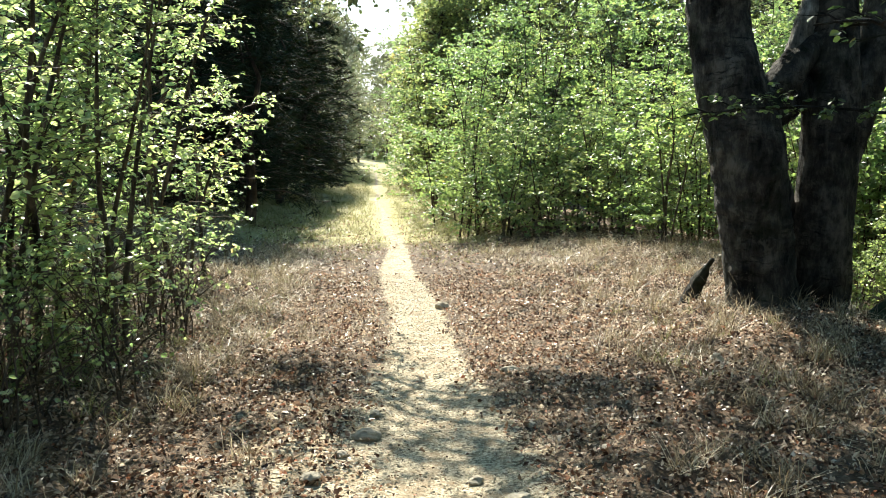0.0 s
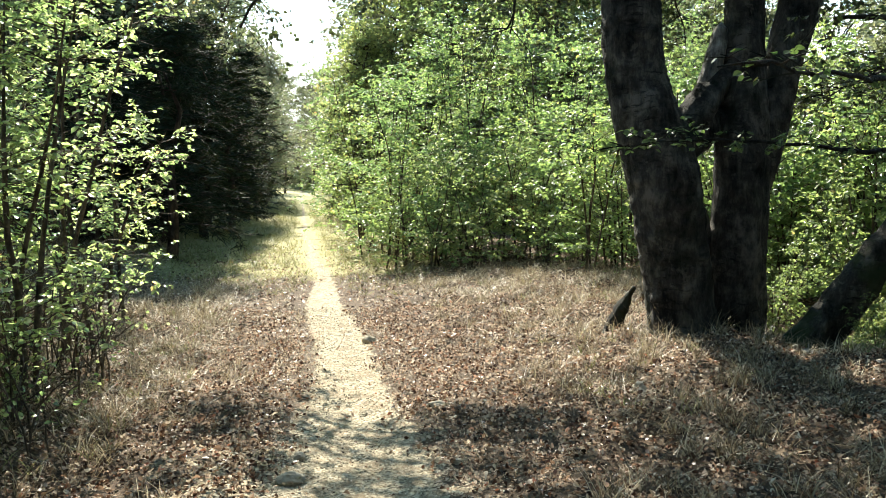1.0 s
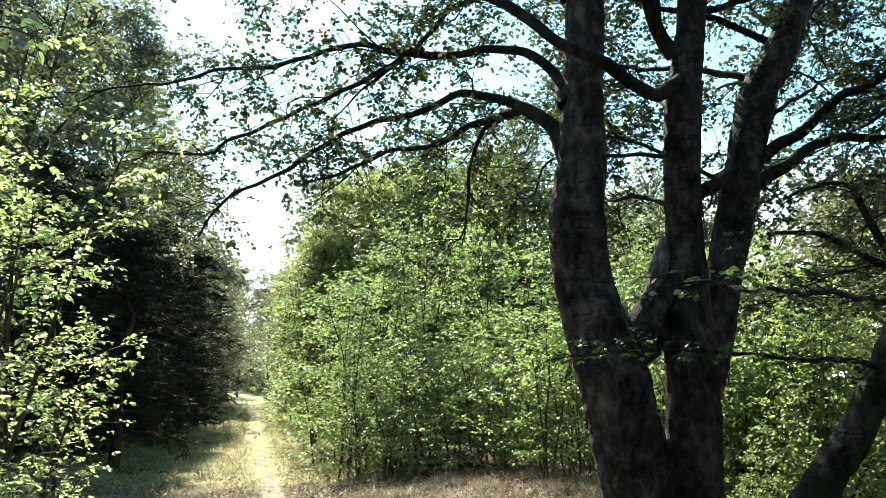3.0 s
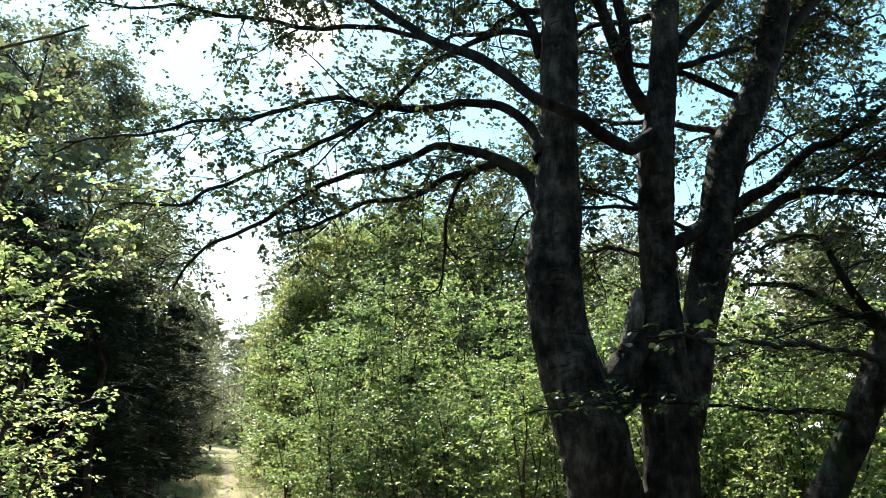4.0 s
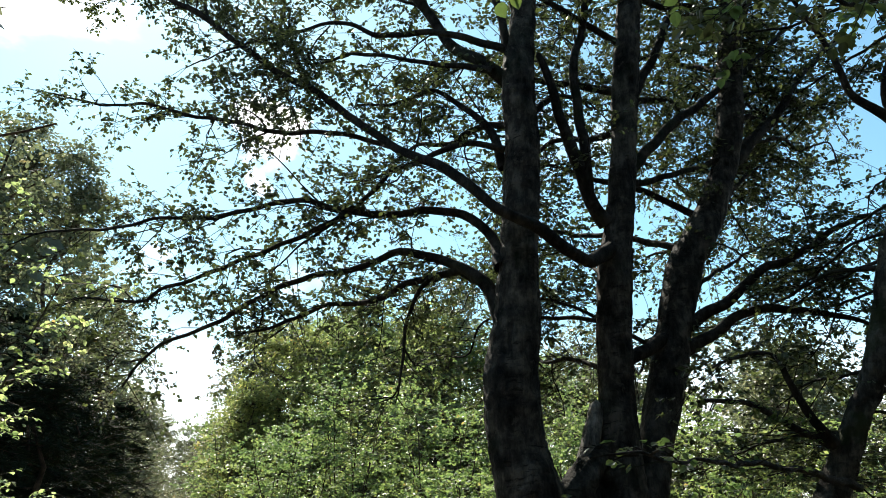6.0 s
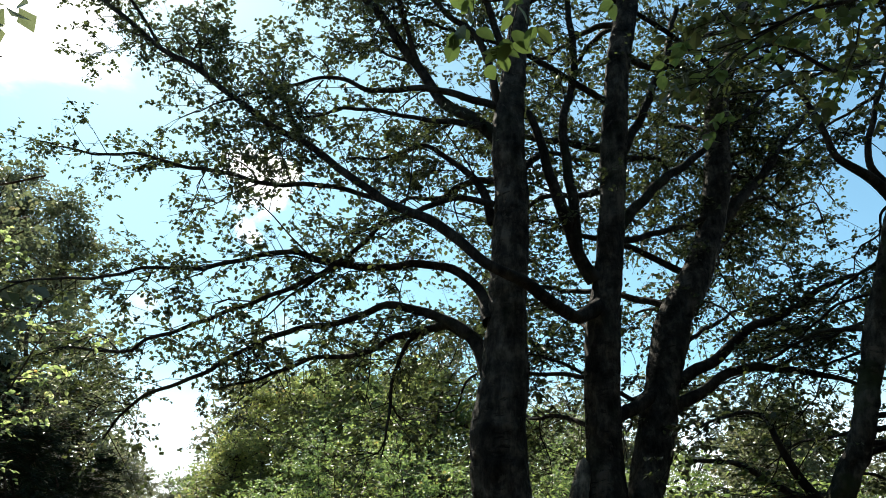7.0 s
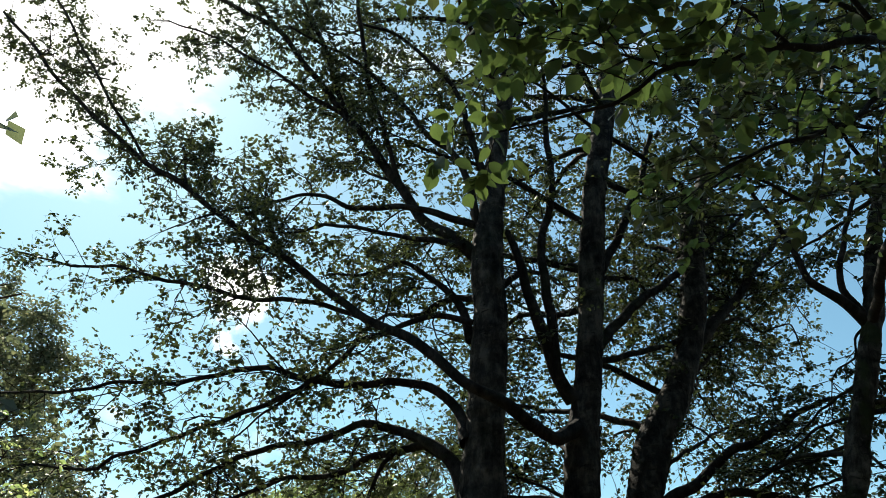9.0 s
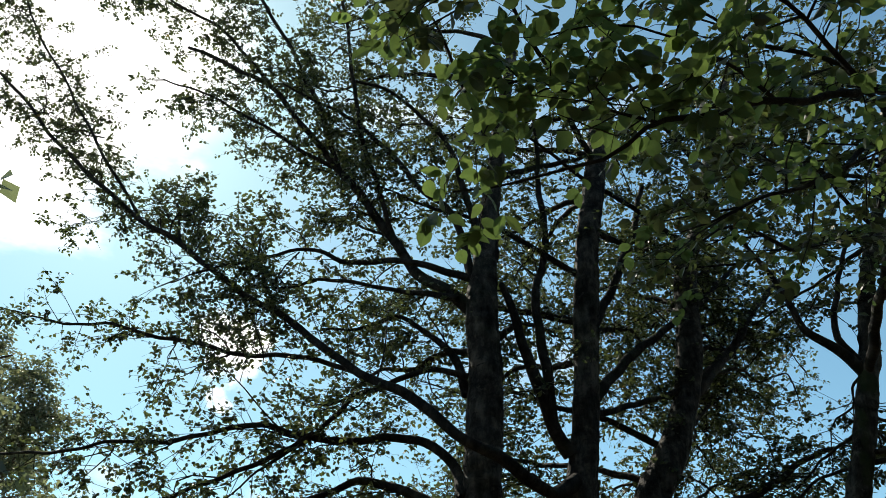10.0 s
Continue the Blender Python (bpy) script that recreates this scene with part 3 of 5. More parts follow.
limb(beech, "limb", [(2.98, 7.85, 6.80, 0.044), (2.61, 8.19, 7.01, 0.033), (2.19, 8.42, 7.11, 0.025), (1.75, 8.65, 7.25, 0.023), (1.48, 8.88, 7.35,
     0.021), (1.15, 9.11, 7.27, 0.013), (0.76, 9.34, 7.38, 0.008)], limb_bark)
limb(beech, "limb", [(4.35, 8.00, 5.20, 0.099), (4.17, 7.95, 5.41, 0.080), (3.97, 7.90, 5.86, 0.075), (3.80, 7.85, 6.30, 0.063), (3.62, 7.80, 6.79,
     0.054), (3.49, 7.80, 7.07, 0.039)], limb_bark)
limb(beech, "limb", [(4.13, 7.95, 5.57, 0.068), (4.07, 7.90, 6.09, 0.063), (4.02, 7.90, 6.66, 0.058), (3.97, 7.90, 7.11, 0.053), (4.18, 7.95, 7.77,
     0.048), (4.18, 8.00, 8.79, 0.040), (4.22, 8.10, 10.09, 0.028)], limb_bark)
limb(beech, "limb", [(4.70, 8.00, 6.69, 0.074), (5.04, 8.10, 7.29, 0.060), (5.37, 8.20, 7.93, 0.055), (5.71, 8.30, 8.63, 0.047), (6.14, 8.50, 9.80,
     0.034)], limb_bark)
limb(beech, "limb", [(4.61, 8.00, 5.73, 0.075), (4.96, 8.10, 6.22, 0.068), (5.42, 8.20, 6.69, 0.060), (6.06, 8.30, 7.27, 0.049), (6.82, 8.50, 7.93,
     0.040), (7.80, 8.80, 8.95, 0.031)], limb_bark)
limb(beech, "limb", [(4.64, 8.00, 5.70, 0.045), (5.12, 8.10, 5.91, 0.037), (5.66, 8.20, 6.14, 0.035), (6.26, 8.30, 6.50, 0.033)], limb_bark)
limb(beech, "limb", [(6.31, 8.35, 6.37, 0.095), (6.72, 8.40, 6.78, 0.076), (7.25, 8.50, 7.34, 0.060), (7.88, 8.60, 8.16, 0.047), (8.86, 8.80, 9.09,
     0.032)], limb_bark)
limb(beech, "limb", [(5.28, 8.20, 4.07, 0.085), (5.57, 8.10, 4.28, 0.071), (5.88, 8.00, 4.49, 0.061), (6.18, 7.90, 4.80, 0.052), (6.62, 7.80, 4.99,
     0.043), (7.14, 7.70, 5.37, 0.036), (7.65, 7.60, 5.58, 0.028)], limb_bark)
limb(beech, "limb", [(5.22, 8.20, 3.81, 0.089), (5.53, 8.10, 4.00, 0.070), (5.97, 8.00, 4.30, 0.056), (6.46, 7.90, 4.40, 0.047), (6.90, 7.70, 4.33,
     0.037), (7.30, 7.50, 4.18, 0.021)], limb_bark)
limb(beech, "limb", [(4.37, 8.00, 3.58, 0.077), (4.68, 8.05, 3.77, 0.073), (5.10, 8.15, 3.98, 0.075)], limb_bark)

for foot, tip in (((1.13, 9.2, 6.98), (0.9, 10.7, 9.1)), ((-0.16, 10.1, 8.27), (-0.3, 11.6, 10.4)),
                  ((1.69, 9.11, 9.33), (1.9, 10.6, 10.6)), ((-0.74, 10.4, 8.73), (-1.5, 11.9, 9.9)), ((2.39, 8.65, 8.01), (2.0, 10.2, 9.2))):
    mid = [0.55 * a + 0.45 * b for a, b in zip(foot, tip)]
    limb(beech, "limb", [(*foot, 0.024), (mid[0] - 0.1, mid[1] + 0.15, mid[2] + 0.2, 0.017), (*tip, 0.007)], limb_bark, 7)

rng = np.random.default_rng(11)
crown = LIMB_LINES["beech_tree"][7:]
STEMS = LIMB_LINES["beech_tree"][:3]


def crown_of(tree, rng, limbs, mats, sizes, density, shape="mid", lengths=((0.35, 1.2), (0.14, 0.42)), twigs=5, leaves=6, lo=0.2, rise=0.15, flat=0.6, level=0.5, along=0.6, boughs=0.0, fine_wood=True, turned=0.0, gather=0.1):
    """Leafy branches on limbs of unequal length, so many per metre."""
    wood, green = [], []

    def turn(lines):
        """Most shoots that grow towards the trail are turned to the far side, where the light is."""
        reach = lines[:, :, 1] - lines[:, :1, 1]
        flip = (rng.random(len(lines)) < turned) & (reach[:, -1] < 0)
        lines[flip, :, 1] -= 2 * reach[flip]
        return lines

    for full in limbs:
        line = resampled(full, 12)
        span = np.linalg.norm(np.diff(line[:, :3], axis=0), axis=1).sum()
        stock = line[None, :, :3]
        if boughs:
            side = shoots(rng, stock, max(2, int(span * boughs)), lo, 0.95, (0.5, 1.5), rise + 0.1, 0.8, 0.6, 0.25, 7)
            side = turn(side)
            wood.append(thin_tubes(side, np.full(len(side), 0.012), np.full(len(side), 0.003), 5))
            extra_b = shoots(rng, side, 6, 0.15, 1.0, (0.25, 0.8), rise, flat, along)
        branches = shoots(rng, stock, max(2, int(span * density)), lo, 1.0, lengths[0], rise, flat, along)
        branches = turn(branches)
        if boughs:
            branches = np.concatenate([branches, extra_b])
        tw = shoots(rng, branches, twigs, gather, 1.0, lengths[1], 0.05, flat)
        n, m = len(branches), len(tw)
        wood.append(thin_tubes(branches[:, ::2], np.full(n, 0.0065), np.full(n, 0.002)))
        if fine_wood:
            wood.append(thin_tubes(tw[:, ::4], np.full(m, 0.0024), np.full(m, 0.001)))
        green.append(leaf_arrays(rng, tw, leaves, sizes, 0.05, shape, level))
    part("twig_growth", quick_mesh("twig_growth", *joined(wood)), mats[0], tree, kind="stuff")
    part("foliage", quick_mesh("foliage", *joined(green)), mats[1], tree, kind="stuff")


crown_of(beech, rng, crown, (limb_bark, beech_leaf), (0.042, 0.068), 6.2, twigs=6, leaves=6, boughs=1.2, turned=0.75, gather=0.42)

# limbs of the upper crown, all round the stems
upper = []
for k in range(57):
    stem = STEMS[k % 3] if k < 41 else STEMS[2]
    high = rng.uniform(5.0, 12.5) if k < 30 else rng.uniform(3.2, 6.0) if k < 41 else rng.uniform(4.4, 8.6)
    base = stem[np.argmin(np.abs(stem[:, 2] - high))]
    a = rng.uniform(0.3, 1.4) if k >= 41 else rng.uniform(0.9, 2.2) if k >= 30 else rng.uniform(0.1, 3.0) if high < 7.5 else rng.uniform(0, 6.28)
    reach = rng.uniform(2.4, 4.8) * (1.15 - 0.03 * high)
    d = np.array([math.cos(a), math.sin(a), 0.35 + 0.45 * rng.random()])
    pts = [(*(base[:3] + d * reach * q + np.array([0, 0, -0.25 * reach * q * q]) + rng.normal(size=3) * 0.14 * q), min(0.042 if k < 30 else 0.022, base[3] * 0.5) * (1 - q) + 0.007) for q in np.linspace(0, 1, 6)]
    upper.append(glide(pts, 0.2))
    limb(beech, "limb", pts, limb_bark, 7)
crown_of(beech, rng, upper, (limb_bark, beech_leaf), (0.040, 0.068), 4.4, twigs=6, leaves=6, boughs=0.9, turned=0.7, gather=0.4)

leaner = thing("leaning_tree", (4.4, 7.2, 0.1), "dark mossy beech with a leaning curved trunk", "tree")
limb(leaner, "trunk", [(4.24, 7.28, -0.32, 0.300), (4.47, 7.22, -0.02, 0.240), (4.70, 7.15, 0.24, 0.208), (4.91, 7.10, 0.56, 0.190), (5.13, 7.00,
     0.93, 0.176), (5.44, 6.90, 1.40, 0.158), (6.05, 6.60, 2.87, 0.130), (6.26, 6.50, 3.34, 0.117), (6.52, 6.30, 4.50, 0.115), (6.70, 6.15, 5.24, 0.108),
     (6.97, 6.10, 6.03, 0.100), (7.23, 6.05, 7.05, 0.087), (7.91, 6.05, 8.45, 0.069), (8.88, 6.10, 10.59, 0.056)], mossy_bark, 40, 0.05, 0.2, 0.04, 0.02)
limb(leaner, "limb", [(5.82, 6.60, 2.71, 0.053), (5.60, 6.60, 2.91, 0.043), (5.43, 6.60, 3.21, 0.034), (5.29, 6.60, 3.48, 0.026), (4.91, 6.50, 3.45,
     0.019), (4.47, 6.40, 3.27, 0.010)], limb_bark)
limb(leaner, "limb", [(6.82, 6.12, 5.75, 0.065), (6.52, 6.10, 5.98, 0.049), (6.14, 6.10, 6.14, 0.039), (5.97, 6.10, 6.58, 0.032), (5.77, 6.10, 6.93,
     0.025), (5.48, 6.10, 7.27, 0.015)], limb_bark)
limb(leaner, "limb", [(6.77, 6.10, 5.86, 0.045), (6.56, 6.10, 6.22, 0.035), (6.82, 6.10, 6.84, 0.029), (7.20, 6.10, 7.70, 0.019)], limb_bark)
limb(leaner, "limb", [(6.32, 5.58, 5.47, 0.053), (5.11, 3.95, 5.61, 0.038), (3.47, 2.34, 4.87, 0.027), (2.49, 1.73, 4.22, 0.019), (1.86, 1.60, 3.82,
     0.013), (1.46, 1.54, 3.58, 0.010), (1.24, 1.51, 3.46, 0.007), (1.10, 1.57, 3.34, 0.006), (0.91, 1.67, 3.27, 0.004), (0.71, 1.73, 3.21, 0.002)],
     limb_bark)
limb(leaner, "limb", [(1.26, 1.50, 3.46, 0.005), (1.07, 1.49, 3.44, 0.004), (0.86, 1.49, 3.47, 0.003), (0.71, 1.54, 3.42, 0.002)], limb_bark)
limb(leaner, "limb", [(1.86, 1.60, 3.82, 0.008), (1.53, 1.44, 3.75, 0.006), (1.26, 1.37, 3.70, 0.004), (1.04, 1.40, 3.67, 0.003), (0.87, 1.43, 3.59,
     0.002)], limb_bark)
limb(leaner, "limb", [(2.49, 1.73, 4.22, 0.012), (2.04, 1.53, 4.17, 0.009), (1.66, 1.40, 4.11, 0.006), (1.27, 1.41, 4.07, 0.004), (0.84, 1.57, 4.01,
     0.003), (0.51, 1.69, 3.88, 0.002)], limb_bark)
limb(leaner, "limb", [(3.47, 2.34, 4.87, 0.020), (2.76, 2.16, 4.26, 0.012), (2.39, 2.13, 4.00, 0.009), (2.07, 2.13, 3.79, 0.006), (1.86, 2.23, 3.70,
     0.003)], limb_bark)
limb(leaner, "limb", [(5.03, 3.90, 5.56, 0.033), (3.88, 3.35, 4.89, 0.019), (3.19, 3.08, 4.49, 0.012), (2.73, 2.92, 4.42, 0.008), (2.48, 2.96, 4.24,
     0.004)], limb_bark)
limb(leaner, "limb", [(3.47, 2.34, 4.87, 0.020), (2.89, 2.15, 4.94, 0.014), (2.46, 2.14, 4.86, 0.010), (2.08, 2.07, 4.90, 0.007), (1.78, 2.07, 4.94,
     0.004)], limb_bark)
limb(leaner, "limb", [(5.69, 6.75, 1.86, 0.039), (5.01, 6.50, 1.91, 0.023), (4.27, 6.20, 1.92, 0.017), (3.66, 6.00, 1.94, 0.013), (3.19, 5.90, 1.97,
     0.011), (2.67, 5.75, 1.93, 0.008), (2.17, 5.60, 1.90, 0.004)], limb_bark)
limb(leaner, "limb", [(5.92, 6.50, 2.32, 0.039), (4.67, 5.60, 2.33, 0.025), (3.53, 4.70, 2.26, 0.017), (2.62, 3.90, 2.16, 0.010), (2.08, 3.40, 2.11,
     0.008), (1.77, 3.10, 2.08, 0.006), (1.58, 3.00, 2.04, 0.003)], limb_bark)
limb(leaner, "limb", [(5.93, 6.70, 2.68, 0.051), (5.30, 6.50, 2.83, 0.032), (4.65, 6.30, 2.96, 0.023), (4.15, 6.20, 2.94, 0.014)], limb_bark)
arms, over, sprigs = LIMB_LINES["leaning_tree"][1:4], LIMB_LINES["leaning_tree"][4:11], LIMB_LINES["leaning_tree"][11:]
bole = LIMB_LINES["leaning_tree"][0]
extra = []
for k in range(34):
    base = bole[np.argmin(np.abs(bole[:, 2] - (rng.uniform(3.0, 10.0) if k < 16 else rng.uniform(7.6, 10.4))))]
    a = rng.uniform(-1.3, 1.7) if k < 16 else rng.uniform(2.0, 4.6)
    reach = rng.uniform(1.5, 3.2)
    d = np.array([math.cos(a), math.sin(a), 0.15])
    pts = [(*(base[:3] + d * reach * q + np.array([0, 0, -0.5 * q * q]) + rng.normal(size=3) * 0.13 * q), 0.024 * (1 - q) + 0.005) for q in np.linspace(0, 1, 5)]
    extra.append(glide(pts, 0.2))
    limb(leaner, "limb", pts, limb_bark, 6)
for k in range(15):
    base = bole[np.argmin(np.abs(bole[:, 2] - rng.uniform(2.4, 5.8)))]
    a, reach = rng.uniform(0.1, 1.75), rng.uniform(1.5, 3.2)
    d = np.array([math.cos(a), math.sin(a), 0.08])
    pts = [(*(base[:3] + d * reach * q + np.array([0, 0, -0.45 * q * q]) + rng.normal(size=3) * 0.12 * q), 0.016 * (1 - q) + 0.004) for q in np.linspace(0, 1, 5)]
    extra.append(glide(pts, 0.2))
    limb(leaner, "limb", pts, limb_bark, 6)
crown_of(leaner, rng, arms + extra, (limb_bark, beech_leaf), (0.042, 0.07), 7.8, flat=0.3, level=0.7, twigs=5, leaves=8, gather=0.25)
crown_of(leaner, rng, sprigs[:1] + sprigs[2:], (limb_bark, lit_spray_leaf), (0.032, 0.056), 9.0, "near", ((0.1, 0.35), (0.06, 0.16)), 3, 4, flat=0.3, level=0.7)
crown_of(leaner, rng, sprigs[1:2], (limb_bark, lit_spray_leaf), (0.028, 0.046), 4.5, "near", ((0.1, 0.35), (0.06, 0.16)), 2, 3, flat=0.3, level=0.7)


def single_leaves(owners, rng, twigs, per, size, mat, count):
    """Leaves close to the eye, each an object of its own on one shared mesh."""
    sv, sf = LEAF_SHAPES["near"]
    shared = []
    for k in range(4):
        bent = sv.copy()
        bent[:, 2] *= rng.uniform(0.3, 2.2)
        bent[:, 0] *= rng.uniform(0.85, 1.1)
        bent[:, 2] -= rng.uniform(0, 0.22) * bent[:, 1] ** 2
        me = quick_mesh("leaf", bent, sf, True)
        me.materials.append(mat)
        shared.append(me)
    made = 0
    for line, owner in zip(twigs, owners):
        side = rng.choice([-1, 1])
        for u in np.linspace(0.15, 1.0, per):
            if made >= count:
                return
            i = min(int(u * (len(line) - 1)), len(line) - 2)
            t = unit(line[i + 1] - line[i])
            at = line[i] + (line[i + 1] - line[i]) * (u * (len(line) - 1) - i)
            side = -side
            across = unit(np.cross(t, [0, 0, 1.0]))
            d = unit(t * 0.6 + across * side * 0.8 + np.array([0, 0, -0.3]) + rng.normal(size=3) * 0.25)
            up = np.array([0, 0, 1.0]) + rng.normal(size=3) * 0.45
            up = unit(up - d * (up @ d))
            s = rng.uniform(*size)
            ob = new("leaf", shared[made % 4])
            ob.parent = owner
            m = Matrix((np.cross(d, up), d, up)).transposed().to_4x4()
            ob.matrix_basis = Matrix.Translation(at) @ m @ Matrix.Diagonal((s, s, s, 1))
            made += 1


boughs = [ob for ob in leaner.children if ob.name.startswith("limb")][3:10]
close = []
for full in over:
    line = resampled(full, 14)[None, :, :3]
    near_end = line[:, 4:] if full is over[0] else line
    close.append(shoots(rng, near_end, 16, 0.0, 1.0, (0.15, 0.5), 0.05, 0.4, 0.7, 0.15))
close = np.concatenate(close)
n = len(close)
part("twig_growth", quick_mesh("twig_growth", *thin_tubes(close, np.full(n, 0.003), np.full(n, 0.0012))), limb_bark, leaner, kind="stuff")
single_leaves([bough for bough in boughs for _ in range(16)], rng, close, 5, (0.045, 0.075), lit_spray_leaf, 300)
crown_of(leaner, rng, over[3:], (limb_bark, beech_leaf), (0.045, 0.07), 5.0, "mid", ((0.3, 0.9), (0.12, 0.35)), 5, 6, flat=0.3, level=0.6)
fine = shoots(rng, close, 3, 0.2, 1.0, (0.08, 0.22), 0.0, 0.4, 0.7, 0.15)
part("foliage", quick_mesh("foliage", *leaf_arrays(rng, fine, 4, (0.04, 0.07), 0.2, "near", 0.6)), lit_spray_leaf, leaner, kind="stuff")


# ---- shrubs and young trees ----
def young_tree(name, label, category, group, x, y, rng, stems, height, spread, leaf_mat, wood_mat, sizes, density, shape="mid", stem_r=0.022, lengths=((0.3, 0.9), (0.12, 0.35)),
               twigs=4, leaves=6, lean=(0, 0), lo=0.12, flat=0.3, level=0.7, fine_wood=True):
    z = float(ground_z(x, y))
    tree = thing(name, (x, y, z), label, category, group)
    lines = []
    for s in range(stems):
        a = rng.uniform(0, 6.28)
        h = height * rng.uniform(0.72, 1.0)
        out = spread * rng.uniform(0.35, 1.0) * np.array([math.cos(a), math.sin(a)]) + np.array(lean)
        foot = np.array([x, y]) + rng.normal(size=2) * 0.14
        fz = float(ground_z(*foot))
        pts = []
        for q in np.linspace(0, 1, 6):
            xy = foot + out * q ** 1.25 + rng.normal(size=2) * 0.05 * height * 0.15
            pts.append((*xy, fz - 0.05 + h * (q - 0.06 * q * q), stem_r * rng.uniform(0.8, 1.2) * (1 - 0.85 * q) + 0.003))
        full = glide(pts, 0.22)
        lines.append(full)
        part("stem", tube_mesh("stem", full[:, :3], full[:, 3], 6, 0.05), wood_mat, tree)
    crown_of(tree, rng, lines, (wood_mat, leaf_mat), sizes, density, shape, lengths, twigs, leaves, lo, 0.12, flat, level, 0.4, 0.0, fine_wood)
    return tree


rng = np.random.default_rng(5)
HAZELS = [(-2.35, 5.8, 4, 4.4, 0.9, (0.1, 0.2)), (-1.95, 6.4, 3, 3.9, 0.7, (0.2, 0.1)), (-2.7, 7.3, 4, 5.0, 1.0, (0.3, 0.2)), (-2.2, 8.6, 4, 5.0, 1.0, (0.3, 0.0)),
          (-3.4, 6.4, 4, 5.2, 1.0, (0.2, 0.0)), (-2.4, 11.0, 4, 3.2, 0.9, (0.4, 0.0)), (-2.9, 4.9, 3, 4.2, 0.8, (0.0, 0.3)), (-3.9, 8.6, 3, 5.6, 1.0, (0.2, 0.0))]
for x, y, stems, height, spread, lean in HAZELS:
    young_tree("hazel_shrub", "green hazel shrub of thin leaning stems beside the trail", "shrub", "hazels along the trail", x, y, rng, stems, height, spread,
               hazel_leaf, hazel_bark, (0.032, 0.072), 6.5, "mid", 0.024, ((0.35, 1.0), (0.12, 0.36)), 6, 6, lean, 0.12)

wand = thing("hazel_shrub", (-2.2, 5.2, float(ground_z(-2.2, 5.2))), "hazel with long bowed shoots reaching over the trail", "shrub", "hazels along the trail")
bowed = []
for pts in ([(-2.2, 5.2, 0.0, 0.026), (-2.1, 4.8, 1.4, 0.021), (-1.7, 4.1, 2.5, 0.015), (-1.1, 3.4, 3.0, 0.009), (-0.42, 2.75, 3.0, 0.003)],
            [(-2.15, 5.2, 0.0, 0.024), (-2.2, 4.7, 1.2, 0.019), (-2.0, 4.0, 2.1, 0.012), (-1.55, 3.5, 2.45, 0.007), (-1.15, 3.1, 2.4, 0.003)]):
    full = glide(pts, 0.15)
    bowed.append(full)
    part("stem", tube_mesh("stem", full[:, :3], full[:, 3], 7, 0.05), hazel_bark, wand)
crown_of(wand, rng, bowed, (hazel_bark, hazel_leaf), (0.035, 0.06), 4.0, "near", ((0.15, 0.5), (0.1, 0.25)), 3, 4, 0.35, 0.05, 0.3, 0.7)

THICKET = [(1.95, 17.8, 4, 4.6, 0.9), (2.5, 19.5, 4, 5.6, 1.2), (1.7, 22.5, 4, 5.0, 1.1), (3.3, 17.6, 4, 5.6, 1.2), (3.9, 20.0, 4, 6.4, 1.4), (4.9, 16.6, 4, 5.8, 1.2),
           (5.6, 18.8, 4, 6.8, 1.4), (4.55, 13.0, 4, 3.4, 0.7), (6.6, 16.5, 4, 6.6, 1.3), (1.5, 33.0, 4, 6.2, 1.4), 
           (1.9, 40.0, 4, 7.0, 1.6), (9.0, 17.0, 4, 5.6, 1.5), (9.5, 12.5, 4, 4.4, 1.3), (11.5, 15.0, 4, 5.6, 1.6), (8.0, 11.0, 4, 3.8, 1.2), (12.0, 10.5, 4, 5.0, 1.5),
           (6.2, 13.6, 4, 4.4, 1.1), (8.6, 13.2, 4, 5.6, 1.4), (10.5, 17.5, 4, 7.0, 1.6), (8.2, 15.6, 4, 6.2, 1.4), (10.8, 12.6, 4, 5.6, 1.4), (7.4, 13.8, 4, 5.6, 1.3), (9.6, 9.4, 4, 5.0, 1.4), (2.7, 16.4, 3, 2.6, 0.8), (4.0, 15.6, 3, 2.8, 0.8), (5.7, 15.0, 3, 3.2, 0.9), (1.5, 18.7, 3, 2.2, 0.7), (2.2, 16.9, 3, 1.9, 0.6), (3.5, 16.1, 3, 2.1, 0.7), (5.0, 14.8, 3, 2.2, 0.7), (4.4, 15.9, 3, 2.4, 0.7), (3.0, 17.2, 3, 2.6, 0.8), (1.75, 16.2, 3, 1.5, 0.5), (2.5, 15.6, 3, 1.6, 0.6), (3.2, 15.2, 3, 1.7, 0.6), (4.3, 14.6, 3, 1.8, 0.6), (5.3, 13.8, 3, 1.9, 0.6), (3.8, 16.8, 3, 2.4, 0.7),
           ]
for x, y, stems, height, spread in THICKET:
    young_tree("young_hornbeam", "young light-green hornbeam with many thin stems at the trail's edge", "tree", "thicket beside the trail", x, y, rng, stems, height, spread,
               thicket_leaf, hazel_bark, (0.045, 0.082) if y < 21 else (0.07, 0.11), 4.3, "far", 0.02, ((0.7, 1.8), (0.25, 0.6)), *((8, 10) if y < 21 else (7, 7)), (0, 0), 0.0, 0.3, 0.55, False)


